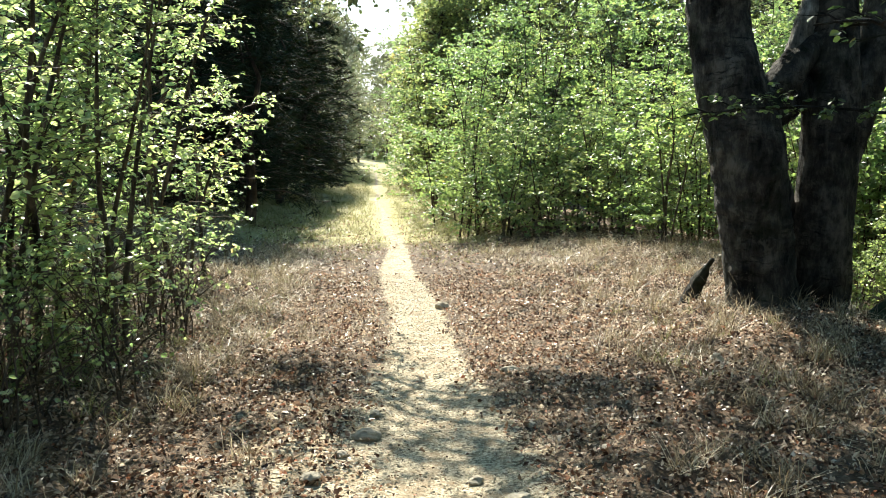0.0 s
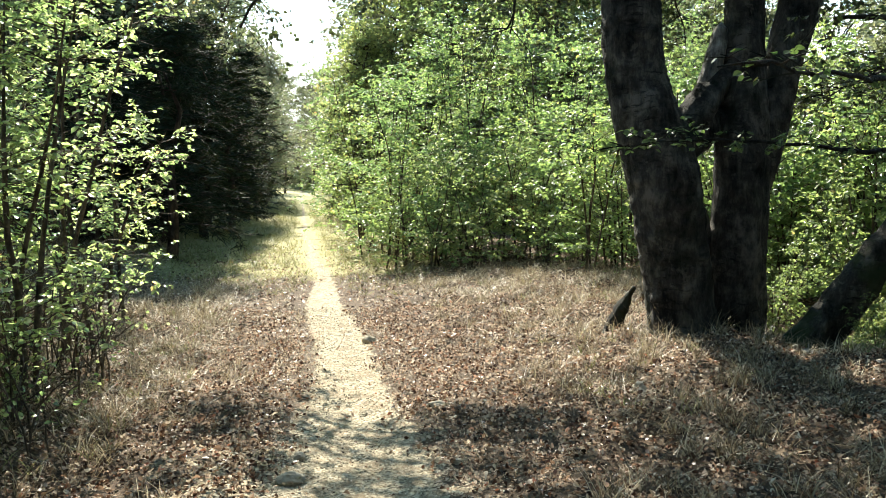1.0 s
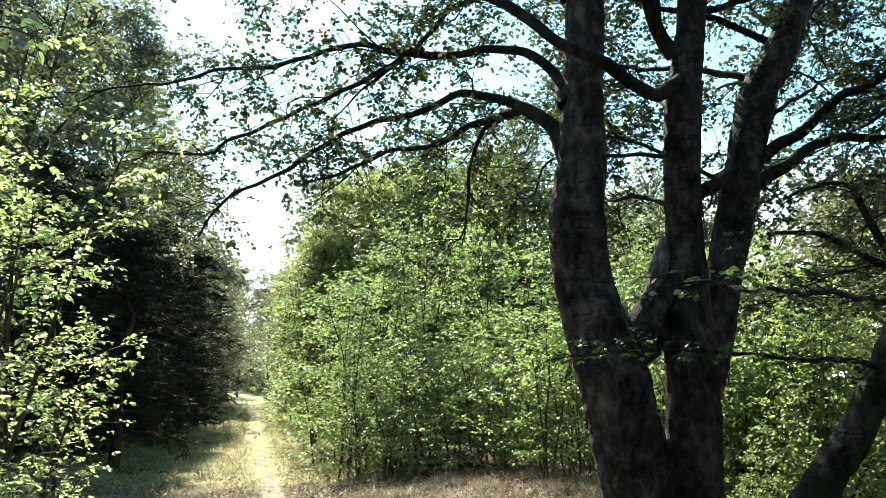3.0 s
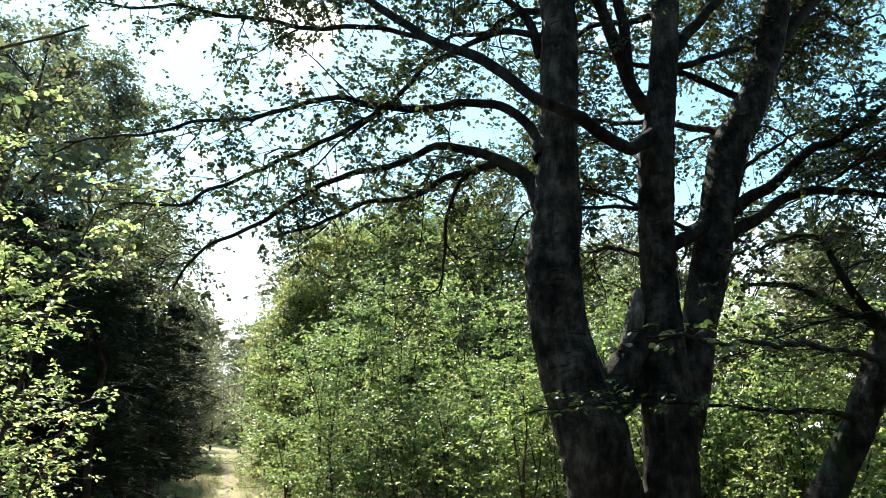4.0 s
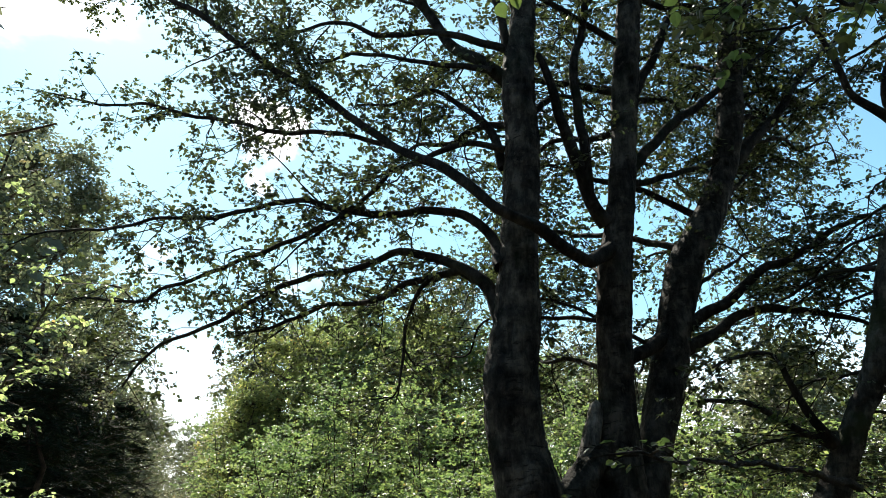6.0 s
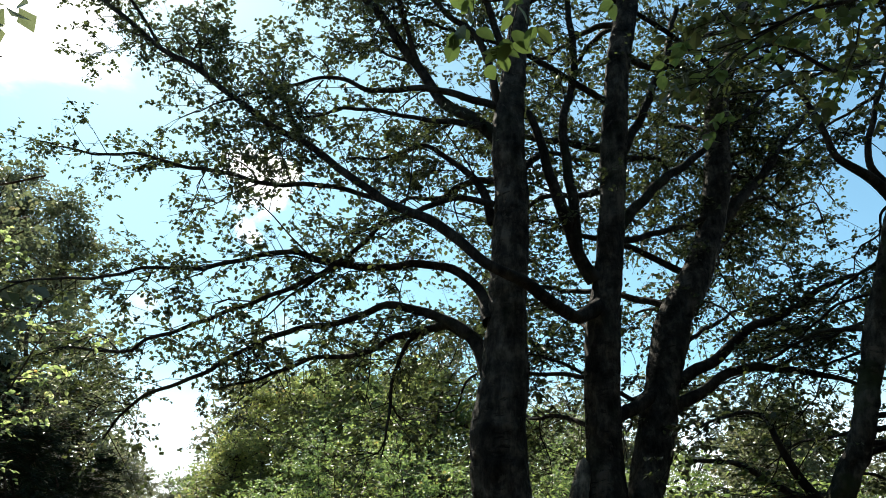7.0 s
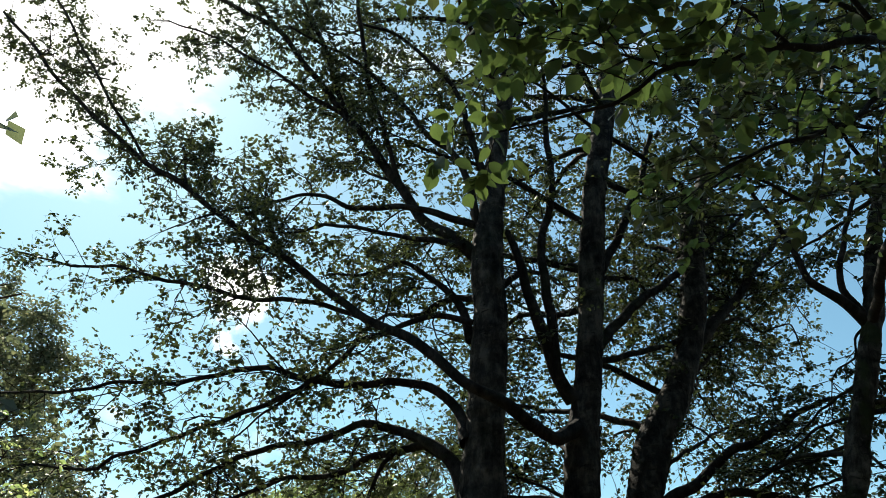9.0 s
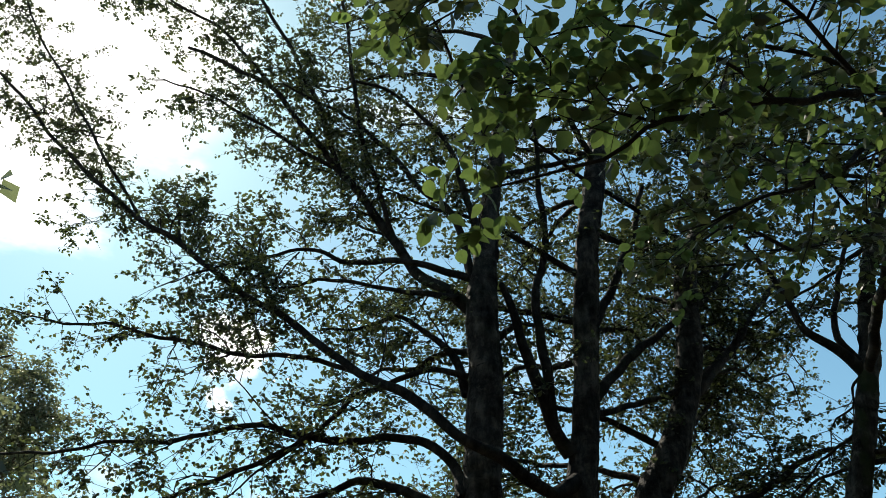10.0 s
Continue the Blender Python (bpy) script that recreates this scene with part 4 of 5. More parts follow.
# ---- pines and far woods ----
def pine(x, y, rng, height, reach):
    z = float(ground_z(x, y))
    tree = thing("pine_tree", (x, y, z), "tall dark pine with drooping needle branches on the bank", "tree", "pines on the bank")
    pts = [(x + rng.normal() * 0.04 * k, y + rng.normal() * 0.04 * k, z - 0.1 + height * k / 6, 0.13 * (1 - k / 6.3)) for k in range(7)]
    full = glide(pts, 0.3)
    part("trunk", tube_mesh("trunk", full[:, :3], full[:, 3], 10, 0.05), pine_bark, tree)
    lines, h = [], 0.7
    while h < height:
        for k in range(int(rng.integers(4, 7))):
            a = rng.uniform(0, 6.28)
            r = reach * (1 - (h / height) ** 1.6) * rng.uniform(0.6, 1.1) + 0.2
            s = np.linspace(0, 1, 5)[:, None]
            d = np.array([math.cos(a), math.sin(a), 0.15])
            base = np.array([x, y, z + h])
            lines.append(base + d * r * s + np.array([0, 0, -0.28 * r]) * s ** 2)
        h += rng.uniform(0.28, 0.45)
    lines = np.array(lines)
    n = len(lines)
    tw = shoots(rng, lines, 11, 0.15, 1.0, (0.2, 0.65), 0.05, 0.4)
    m = len(tw)
    wood = joined([thin_tubes(lines, np.full(n, 0.02), np.full(n, 0.006)), thin_tubes(tw[:, ::4], np.full(m, 0.006), np.full(m, 0.003))])
    part("branchwork", quick_mesh("branchwork", *wood), pine_bark, tree, kind="stuff")
    part("needle_growth", quick_mesh("needle_growth", *leaf_arrays(rng, tw, 17, (0.12, 0.19), 0.05, "needle", 0.3, 0.1, 1.0)), pine_needle, tree, kind="stuff")
    return tree


rng = np.random.default_rng(21)
PINES = [(-2.4, 23.0, 5.0, 1.9), (-3.9, 22.0, 6.2, 2.2), (-2.7, 27.0, 6.2, 2.1), (-5.3, 23.5, 6.8, 2.3), (-1.8, 31.0, 6.0, 1.9), (-4.4, 28.0, 7.5, 2.3), (-3.0, 20.2, 4.6, 1.9), (-1.9, 25.6, 4.8, 1.5), (-2.9, 24.8, 5.8, 2.0), (-2.5, 17.9, 4.6, 1.6), (-3.8, 17.4, 5.6, 1.9)]
for x, y, height, reach in PINES:
    pine(x, y, rng, height, reach)


def woods_tree(rng, height, width, far=False):
    """A broad-leaved tree at the origin, for the woods; far: fewer and larger sprays of leaves."""
    tree = thing("woods_tree", (0, 0, 0), "broad-leaved tree with a full crown in the woods", "tree", "woods around the trail")
    pts = [(rng.normal() * 0.05 * k, rng.normal() * 0.05 * k, -0.3 + height * k / 6, 0.17 * (1 - k / 6.4)) for k in range(7)]
    full = glide(pts, 1.0 if far else 0.4)
    part("trunk", tube_mesh("trunk", full[:, :3], full[:, 3], 8, 0.05), hazel_bark, tree)
    lines = []
    for k in range(46):
        q = rng.uniform(0.10, 0.98)
        a = rng.uniform(0, 6.28)
        base = full[int(q * (len(full) - 1)), :3]
        r = width * (0.45 + 0.9 * math.sin(min(1.0, 0.18 + q * 0.95) * 3.0)) * rng.uniform(0.5, 1.0) * 0.8
        d = np.array([math.cos(a), math.sin(a), 0.45 + 0.5 * q])
        s = np.linspace(0, 1, 5)[:, None]
        lines.append(base + d * r * s + np.array([0, 0, -0.2 * r]) * s ** 2)
        part("limb", quick_mesh("limb", *thin_tubes(lines[-1][None], np.array([0.05]), np.array([0.01]), 5)), hazel_bark, tree) if k < (0 if far else 8) else None
    lines = np.array(lines)
    br = shoots(rng, lines, 5 if far else 7, 0.2, 1.0, (0.4, 1.1), 0.1, 0.7)
    tw = br if far else shoots(rng, br, 4, 0.1, 1.0, (0.2, 0.6), 0.1, 0.7)
    n, m = len(lines), len(br)
    wood = [thin_tubes(lines[:, ::2], np.full(n, 0.04), np.full(n, 0.01))] + ([] if far else [thin_tubes(br[:, ::4], np.full(m, 0.012), np.full(m, 0.004))])
    part("branchwork", quick_mesh("branchwork", *joined(wood)), hazel_bark, tree, kind="stuff")
    part("foliage", quick_mesh("foliage", *leaf_arrays(rng, tw, 5, (0.26, 0.40) if far else (0.085, 0.145), 0.0, "far", 0.4)), woods_leaf, tree, kind="stuff")
    return tree


def full_tree(rng, height, width, label, group, leaf_mat, sizes, limbs=90, low=0.08, sprays=5):
    """A densely leaved tree at the origin, its crown widest at two fifths of its height."""
    tree = thing("leafy_tree", (0, 0, 0), label, "tree", group)
    pts = [(rng.normal() * 0.06 * k, rng.normal() * 0.06 * k, -0.2 + height * k / 6, 0.14 * (1 - k / 6.3)) for k in range(7)]
    full = glide(pts, 0.5)
    part("trunk", tube_mesh("trunk", full[:, :3], full[:, 3], 8, 0.05), hazel_bark, tree)
    lines = []
    for k in range(limbs):
        q = rng.uniform(low, 0.97)
        a = rng.uniform(0, 6.28)
        base = full[int(q * (len(full) - 1)), :3]
        r = width * (1 - abs(q - 0.38) ** 2 * 2.2) * rng.uniform(0.55, 1.0)
        d = np.array([math.cos(a), math.sin(a), 0.25 + 0.55 * q])
        u = np.linspace(0, 1, 6)[:, None]
        lines.append(base + d * r * u + np.array([0, 0, -0.25 * r]) * u ** 2)
    for line in lines[:10]:
        part("limb", quick_mesh("limb", *thin_tubes(line[None], np.array([0.04]), np.array([0.008]), 5)), hazel_bark, tree)
    lines = np.array(lines)
    br = shoots(rng, lines, 9, 0.15, 1.0, (0.35, 1.0), 0.12, 0.6)
    tw = shoots(rng, br, sprays, 0.1, 1.0, (0.15, 0.5), 0.05, 0.5)
    part("branchwork", quick_mesh("branchwork", *joined([thin_tubes(lines[10:, ::5], np.full(limbs - 10, 0.03), np.full(limbs - 10, 0.008)),
                                                         thin_tubes(br[:, ::4], np.full(len(br), 0.009), np.full(len(br), 0.003))])), hazel_bark, tree, kind="stuff")
    part("foliage", quick_mesh("foliage", *leaf_arrays(rng, tw, 5, sizes, 0.0, "far", 0.5)), leaf_mat, tree, kind="stuff")
    return tree


def bush(rng, height, width):
    """A low broad-leaved bush at the origin, leafy down to the ground."""
    tree = thing("woodland_bush", (0, 0, 0), "low leafy bush in the undergrowth", "shrub", "undergrowth")
    lines = []
    for k in range(9):
        a, r = rng.uniform(0, 6.28), width * rng.uniform(0.3, 1.0)
        q = np.linspace(0, 1, 5)[:, None]
        line = np.array([math.cos(a) * r, math.sin(a) * r, 0]) * q ** 1.3 + np.array([0, 0, height * rng.uniform(0.6, 1.0)]) * q
        lines.append(line)
        part("stem", quick_mesh("stem", *thin_tubes(line[None], np.array([0.02]), np.array([0.005]), 5)), hazel_bark, tree)
    br = shoots(rng, np.array(lines), 12, 0.0, 1.0, (0.3, 0.9), 0.1, 0.7)
    tw = shoots(rng, br, 5, 0.1, 1.0, (0.15, 0.45), 0.1, 0.7)
    part("twig_growth", quick_mesh("twig_growth", *thin_tubes(br[:, ::2], np.full(len(br), 0.008), np.full(len(br), 0.003))), hazel_bark, tree, kind="stuff")
    part("foliage", quick_mesh("foliage", *leaf_arrays(rng, tw, 5, (0.075, 0.125), 0.0, "far", 0.5)), thicket_leaf, tree, kind="stuff")
    return tree


rng = np.random.default_rng(51)
BUSHES = [bush(rng, 2.2, 1.2), bush(rng, 3.0, 1.5)]
SPOTS = [(-3.3, 18.5, 0.6), (-5.5, 16.5, 1.0), (-2.6, 4.6, 0.28), (-2.25, 5.1, 0.24), (-3.0, 5.5, 0.35), (-1.9, 5.7, 0.22), (-2.4, 6.7, 0.3), (5.3, 6.1, 0.2), (5.9, 6.5, 0.34), (6.4, 5.9, 0.4), (7.0, 6.5, 0.5), (5.0, 6.7, 0.2), (5.5, 7.7, 0.35), (5.3, 8.9, 0.4), (6.2, 8.3, 0.5),
         (4.9, 9.6, 0.35), (6.9, 7.4, 0.5), (7.0, 9.6, 0.7), (8.0, 9.8, 0.9), (9.0, 11.4, 1.2), (10.4, 10.0, 1.2), (7.6, 12.4, 1.1), (11.8, 9.0, 1.3), (8.8, 7.4, 0.9), (10.6, 13.6, 1.4), (3.0, 24, 0.9), (4.6, 21.8, 0.9), (6.0, 20.5, 1.0), (7.0, 18.4, 1.0), (5.4, 26, 1.2), (3.0, 29, 1.1), (8.6, 19.5, 1.2), (2.4, 35, 1.1), (10.4, 18, 1.2),
         (-3.3, 18.5, 0.6), (-5.5, 16.5, 1.0), (7.2, 10.2, 0.9), (8.6, 8.6, 0.9), (10.2, 7.4, 1.1), (6.4, 11.8, 0.9), (11, 12.5, 1.2), (9.2, 14.5, 1.3), (12.6, 8.2, 1.3), (8.4, 6.2, 0.8), (9.6, 4.8, 0.9),
         (-6.8, 14.0, 0.9), (-7.0, 10.6, 0.8), (-5.2, 20.5, 1.1), (-3.4, 34, 1.0), (-2.4, 40, 1.0), (-2.2, 52, 1.1), (2.6, 50, 1.2), (2.2, 60, 1.2), (1.0, 66, 1.3), (-0.3, 71, 1.4), (-1.6, 70, 1.3), (0.6, 68, 1.0)]
for k in range(18):
    a = rng.uniform(-1.2, 1.5)
    r = rng.uniform(17, 40)
    x, y = r * math.sin(a), r * math.cos(a)
    if x > 6 or x < -7:
        SPOTS.append((x, y, rng.uniform(1.0, 1.8)))
for k, (x, y, size) in enumerate(SPOTS):
    m = Matrix.LocRotScale((x, y, float(ground_z(x, y)) - 0.05), Euler((0, 0, rng.uniform(0, 6.28))), (size, size, size))
    if k < 2:
        BUSHES[k].matrix_basis = m
    else:
        copy_thing(BUSHES[k % 2], m)

rng = np.random.default_rng(71)
for height, width, label, group, mat, sizes, spots in (
        (7.4, 1.9, "dense light-green young tree rising behind the thicket", "full crowns behind the thicket", thicket_leaf, (0.07, 0.115),
         [(2.2, 30.0, 0.98), (3.6, 31.5, 1.32), (5.1, 29.0, 1.26), (6.8, 30.0, 1.44), (7.9, 27.4, 1.42), (9.7, 27.0, 1.30), (5.6, 34.5, 1.5), (11.8, 26.0, 1.2), (3.0, 36.0, 1.1), (8.6, 32.5, 1.45)]),
        (7.6, 2.3, "leafy green tree with a dense crown below the bank", "trees below the bank", woods_leaf, (0.07, 0.11),
         [(11.6, 14.6, 0.92), (14.0, 13.2, 0.95), (9.6, 17.6, 0.95), (14.5, 18.0, 1.1)]),
        (12.6, 2.5, "tall grey-green tree with a dense crown above the pines", "tall trees on the bank", woods_leaf, (0.08, 0.13),
         [(-3.9, 25.5, 1.0), (-5.6, 27.5, 1.08), (-6.9, 24.0, 1.0), (-8.6, 26.0, 1.1), (-1.5, 42.0, 0.60), (0.6, 78.0, 0.82), (2.2, 74.0, 0.8), (-1.2, 80.0, 0.9), (-2.4, 52.0, 0.75)]),
        # unseen trees behind the camera, added to cut sky light on trunks and ground
        (12.0, 2.8, "unseen tall broad-leaved tree added behind the trail to block sky light", "wood behind the trail", woods_leaf, (0.22, 0.34),
         [(9.0 * math.cos(a), 7.5 * math.sin(a) - 1.0, 0.95 + 0.1 * math.sin(5 * a)) for a in np.linspace(2.95, 6.45, 21)])):
    source = full_tree(rng, height, width, label, group, mat, sizes, *((64, 0.08, 3) if sizes[0] > 0.2 else ()))
    for k, (x, y, size) in enumerate(spots):
        m = Matrix.LocRotScale((x, y, float(ground_z(x, y)) - 0.05), Euler((0, 0, rng.uniform(0, 6.28))), (size, size, size))
        if k:
            copy_thing(source, m)
        else:
            source.matrix_basis = m

rng = np.random.default_rng(31)
KINDS = [woods_tree(rng, 9.0, 2.4), woods_tree(rng, 10.5, 2.8), woods_tree(rng, 8.0, 2.6)]
FAR_KINDS = [woods_tree(rng, 9.5, 2.6, True), woods_tree(rng, 8.5, 2.9, True)]
WOODS = [(-4.7, 20.0, 1.1), (8.2, 27.0, 0.95),  (-6.9, 19.0, 1.15), (-9.0, 20.5, 1.3), (-3.3, 33.5, 1.0), (-2.6, 37, 0.85), (-4.5, 34, 1.1), (-1.6, 47, 0.9), (-4.0, 46, 1.2), (3.6, 34, 1.15), (4.2, 44, 1.4),
         (6.8, 32, 1.1), (9.5, 28, 0.8), (10.8, 22.5, 0.8), (12.6, 19.0, 0.75), (14.5, 15.5, 0.7), (14, 27, 0.8), (17, 22, 0.8), (19, 14, 0.85), (15, 33, 1.0), (2.6, 56, 0.8), (-3.2, 62, 0.9), (0.6, 74, 0.62), (-0.8, 80, 0.6), (-2.4, 84, 0.7), (2.4, 70, 0.7), (3.5, 74, 1.2),
         (-9.0, 36, 1.3), (-10.5, 20, 1.2), (21, 24, 0.9), (24, 15, 0.9), (20, 5, 1.2), (10, 40, 1.3), (-7, 52, 1.3), (7, 58, 1.3), (14, 50, 1.3), (-14, 30, 1.3), (-1.9, 40, 0.72), (-1.7, 52, 0.72), (-0.9, 60, 0.6), (0.1, 68, 0.62), (1.6, 57, 0.72), (1.1, 64, 0.6)]
BEYOND = []
# arc of unseen trees behind the camera, added to hold back sky light
for k in range(12):
    a = math.pi * (1.0 + k / 11)
    r = 15
    BEYOND.append((r * 1.1 * math.cos(a) + rng.normal() * 0.6, r * math.sin(a) - 2 + rng.normal() * 0.6, rng.uniform(1.2, 1.6)))
for k in range(44):
    a = k / 44 * 6.283
    BEYOND.append((105 * math.cos(a) + rng.normal() * 4, 105 * math.sin(a) + 20 + rng.normal() * 4, rng.uniform(1.1, 1.6)))
HIDDEN = [q for q in WOODS if q[0] > 15.5 or q[0] < -8.5 or (q[1] > 50 and abs(q[0]) > 4)]
BEYOND += HIDDEN
WOODS = [q for q in WOODS if q not in HIDDEN]
for spots, kinds in ((WOODS, KINDS), (BEYOND, FAR_KINDS)):
    for k, (x, y, size) in enumerate(spots):
        m = Matrix.LocRotScale((x, y, float(ground_z(x, y)) - 0.1), Euler((0, 0, rng.uniform(0, 6.28))), (size, size, size * rng.uniform(0.9, 1.1)))
        if k < len(kinds):
            kinds[k].matrix_basis = m
        else:
            copy_thing(kinds[k % len(kinds)], m)

# ---- litter, grass, stones ----
def scatter(rng, n, x0, x1, y0, y1, keep):
    """Places on the ground, thinned by keep(x, y) from 0 to 1."""
    x, y = rng.uniform(x0, x1, n), rng.uniform(y0, y1, n)
    ok = rng.random(n) < keep(x, y)
    x, y = x[ok], y[ok]
    return np.stack([x, y, ground_z(x, y)], -1)


def flat_leaves(rng, at, size, shape="mid", curl=0.5):
    n = len(at)
    a = rng.uniform(0, 6.28, n)
    up = unit(np.array([0, 0, 1.0]) + rng.normal(size=(n, 3)) * curl)
    d = np.stack([np.cos(a), np.sin(a), rng.normal(size=n) * 0.25], -1)
    d = unit(d - up * (d * up).sum(-1, keepdims=True))
    right = np.cross(d, up)
    s = rng.uniform(*size, n)[:, None, None]
    bend = rng.uniform(-3.0, 6.0, n)[:, None, None]
    slim = rng.uniform(0.45, 1.1, n)[:, None, None]
    sv, sf = LEAF_SHAPES[shape]
    verts = at[:, None] + s * (sv[None, :, 0:1] * slim * right[:, None] + sv[None, :, 1:2] * d[:, None] + sv[None, :, 2:3] * bend * up[:, None])
    verts[..., 2] += 0.012 + rng.random((n, 1)) * 0.018
    return verts.reshape(-1, 3), (sf[None] + (np.arange(n) * len(sv))[:, None, None]).reshape(-1, sf.shape[1])


def blades(rng, at, height, width, tilt=(20, 85)):
    """Grass blades of two quads each, from upright to lying."""
    n = len(at)
    a, h = rng.uniform(0, 6.28, n), rng.uniform(*height, n)
    th = np.radians(rng.uniform(*tilt, n))
    d = np.stack([np.cos(a) * np.sin(th), np.sin(a) * np.sin(th), np.cos(th)], -1)
    flat = np.stack([np.cos(a), np.sin(a), np.zeros(n)], -1)
    b = a + rng.uniform(0.8, 2.3, n)
    side = np.stack([np.cos(b), np.sin(b), rng.normal(size=n) * 0.3], -1) * (rng.uniform(0.6, 1.2, n) * width / 2)[:, None]
    rows = []
    for q, wide in ((0, 1.0), (0.55, 0.8), (1.0, 0.15)):
        c = at + d * (h * q)[:, None] + flat * (0.25 * h * q * q)[:, None]
        c[:, 2] -= 0.22 * h * q * q * np.cos(th) - 0.03
        rows += [c - side * wide, c + side * wide]
    verts = np.stack(rows, 1)
    faces = np.array([[0, 1, 3, 2], [2, 3, 5, 4]])[None] + (np.arange(n) * 6)[:, None, None]
    return verts.reshape(-1, 3), faces.reshape(-1, 4)


def litter_keep(x, y):
    off = np.abs(x - trail_x(y)) + 0.16 * wave(x * 3.1 + 2, y * 3.1) * ease(y, 2, 6)
    k = ease(off, trail_half(y) * 0.6, trail_half(y) + 0.35) * (0.65 + 0.35 * wave(x * 2.1, y * 2.1)) + 0.02 * (0.5 + 0.5 * wave(x * 5, y * 5))
    return np.clip(k, 0, 1)


rng = np.random.default_rng(41)
near = scatter(rng, 205000, -3.8, 6.0, 2.9, 11.5, litter_keep)
front, near = near[near[:, 1] < 5.6], near[near[:, 1] >= 5.6]
tagged(part("leaf_litter", quick_mesh("leaf_litter", *flat_leaves(rng, front, (0.014, 0.038), "mid", 1.3)), dead_leaf), "dry curled beech leaves close to the trail", "leaf litter", kind="stuff")
tagged(part("leaf_litter", quick_mesh("leaf_litter", *flat_leaves(rng, near, (0.016, 0.044), "far", 1.3)), dead_leaf), "dry brown fallen leaves covering the ground", "leaf litter", kind="stuff")
top = scatter(rng, 3000, -3.8, 6.0, 2.9, 11.5, litter_keep) + np.array([0, 0, 0.015])
tagged(part("leaf_litter", quick_mesh("leaf_litter", *flat_leaves(rng, top, (0.03, 0.055), "near", 0.9)), dead_leaf), "larger curled dry leaves lying on top", "leaf litter", kind="stuff")
back = scatter(rng, 26000, -5.0, 6.0, -5.0, 2.9, litter_keep)
tagged(part("leaf_litter", quick_mesh("leaf_litter", *flat_leaves(rng, back, (0.03, 0.06), "far", 0.7)), dead_leaf), "dry fallen leaves on both sides of the worn trail", "leaf litter", kind="stuff")
far = scatter(rng, 45000, -5, 8, 11.5, 22.0, lambda x, y: litter_keep(x, y) * (1 - 0.6 * ease(y, 15, 20)))
tagged(part("leaf_litter", quick_mesh("leaf_litter", *flat_leaves(rng, far, (0.03, 0.065), "far")), dead_leaf), "dry fallen leaves farther along the trail", "leaf litter", kind="stuff")


def grass_keep(x, y):
    off = x - trail_x(y)
    right = ease(off, 0.9, 2.0) * (0.28 + 0.6 * wave(x * 1.6 + 4, y * 1.6)) + 0.35 * ease(off, 0.9, 1.8) * ease(y, 9.0, 11.5)
    left = np.exp(-((off + 1.65) / 0.42) ** 2) * ease(y, 4.5, 7) + 0.35 * ease(-off, 1.3, 2.2)
    middle = 0.35 * np.exp(-((off + 0.55) / 0.16) ** 2) * ease(y, 6, 9)
    return np.clip(right + left + middle, 0, 1)


tufts = scatter(rng, 8000, -4.5, 6.8, 2.8, 15.0, grass_keep)
at = np.repeat(tufts, 12, 0) + rng.normal(size=(len(tufts) * 12, 3)) * [0.06, 0.06, 0]
tagged(part("dry_grass", quick_mesh("dry_grass", *blades(rng, at, (0.05, 0.19), 0.006, (25, 84))), straw), "dry straw-coloured grass in matted tufts", "grass", kind="stuff")
clumps = scatter(rng, 1500, -4.2, 6.8, 3.2, 14.0, lambda x, y: np.clip(0.9 * ease(np.abs(x - trail_x(y)), 0.8, 1.6) * (0.45 + 0.8 * wave(x * 2.3 + 1, y * 2.3)), 0, 1))
at = np.repeat(clumps, 34, 0) + rng.normal(size=(len(clumps) * 34, 3)) * [0.045, 0.045, 0]
tagged(part("grass_tussocks", quick_mesh("grass_tussocks", *blades(rng, at, (0.08, 0.26), 0.006, (4, 62))), straw), "dense dry grass tussocks standing in the litter", "grass", kind="stuff")
tall = scatter(rng, 1100, -4.5, 6.8, 4.5, 15.0, grass_keep)
at = np.repeat(tall, 5, 0) + rng.normal(size=(len(tall) * 5, 3)) * [0.03, 0.03, 0]
tagged(part("grass_stalks", quick_mesh("grass_stalks", *blades(rng, at, (0.2, 0.5), 0.004, (5, 40))), straw), "tall dry grass stalks standing among the litter", "grass", kind="stuff")
herbs = scatter(rng, 900, -3.2, 5.0, 5.0, 14.0, lambda x, y: np.clip(0.7 * np.exp(-((x - trail_x(y) + 1.7) / 0.35) ** 2) + 0.16 * ease(x - trail_x(y), 1.0, 1.8), 0, 1))
at = np.repeat(herbs, 9, 0) + rng.normal(size=(len(herbs) * 9, 3)) * [0.04, 0.04, 0]
tagged(part("green_blades", quick_mesh("green_blades", *blades(rng, at, (0.06, 0.2), 0.007, (8, 65))), green_grass), "sparse green grass blades among the dry litter", "grass", kind="stuff")
slope = scatter(rng, 6000, -9, -2.3, 5, 20, lambda x, y: 0.9 * ease(-x, 2.4, 3.4))
at = np.repeat(slope, 5, 0) + rng.normal(size=(len(slope) * 5, 3)) * [0.08, 0.08, 0]
tagged(part("dry_grass", quick_mesh("dry_grass", *blades(rng, at, (0.10, 0.35), 0.008, (15, 80))), straw), "pale dry grass on the slope behind the hazels", "grass", kind="stuff")


def turf_keep(x, y):
    off = x - trail_x(y)
    return ease(y, 12, 17) * ease(np.abs(off), 0.15, 0.4) * (1 - ease(np.abs(x + 0.2), 1.9, 3.2))


tufts = scatter(rng, 7000, -3.5, 3.0, 12, 48, turf_keep)
at = np.repeat(tufts, 7, 0) + rng.normal(size=(len(tufts) * 7, 3)) * [0.06, 0.06, 0]
tagged(part("verge_grass", quick_mesh("verge_grass", *blades(rng, at, (0.06, 0.24), 0.009, (10, 75))), green_grass), "yellow-green grass on the verges of the trail", "grass", kind="stuff")


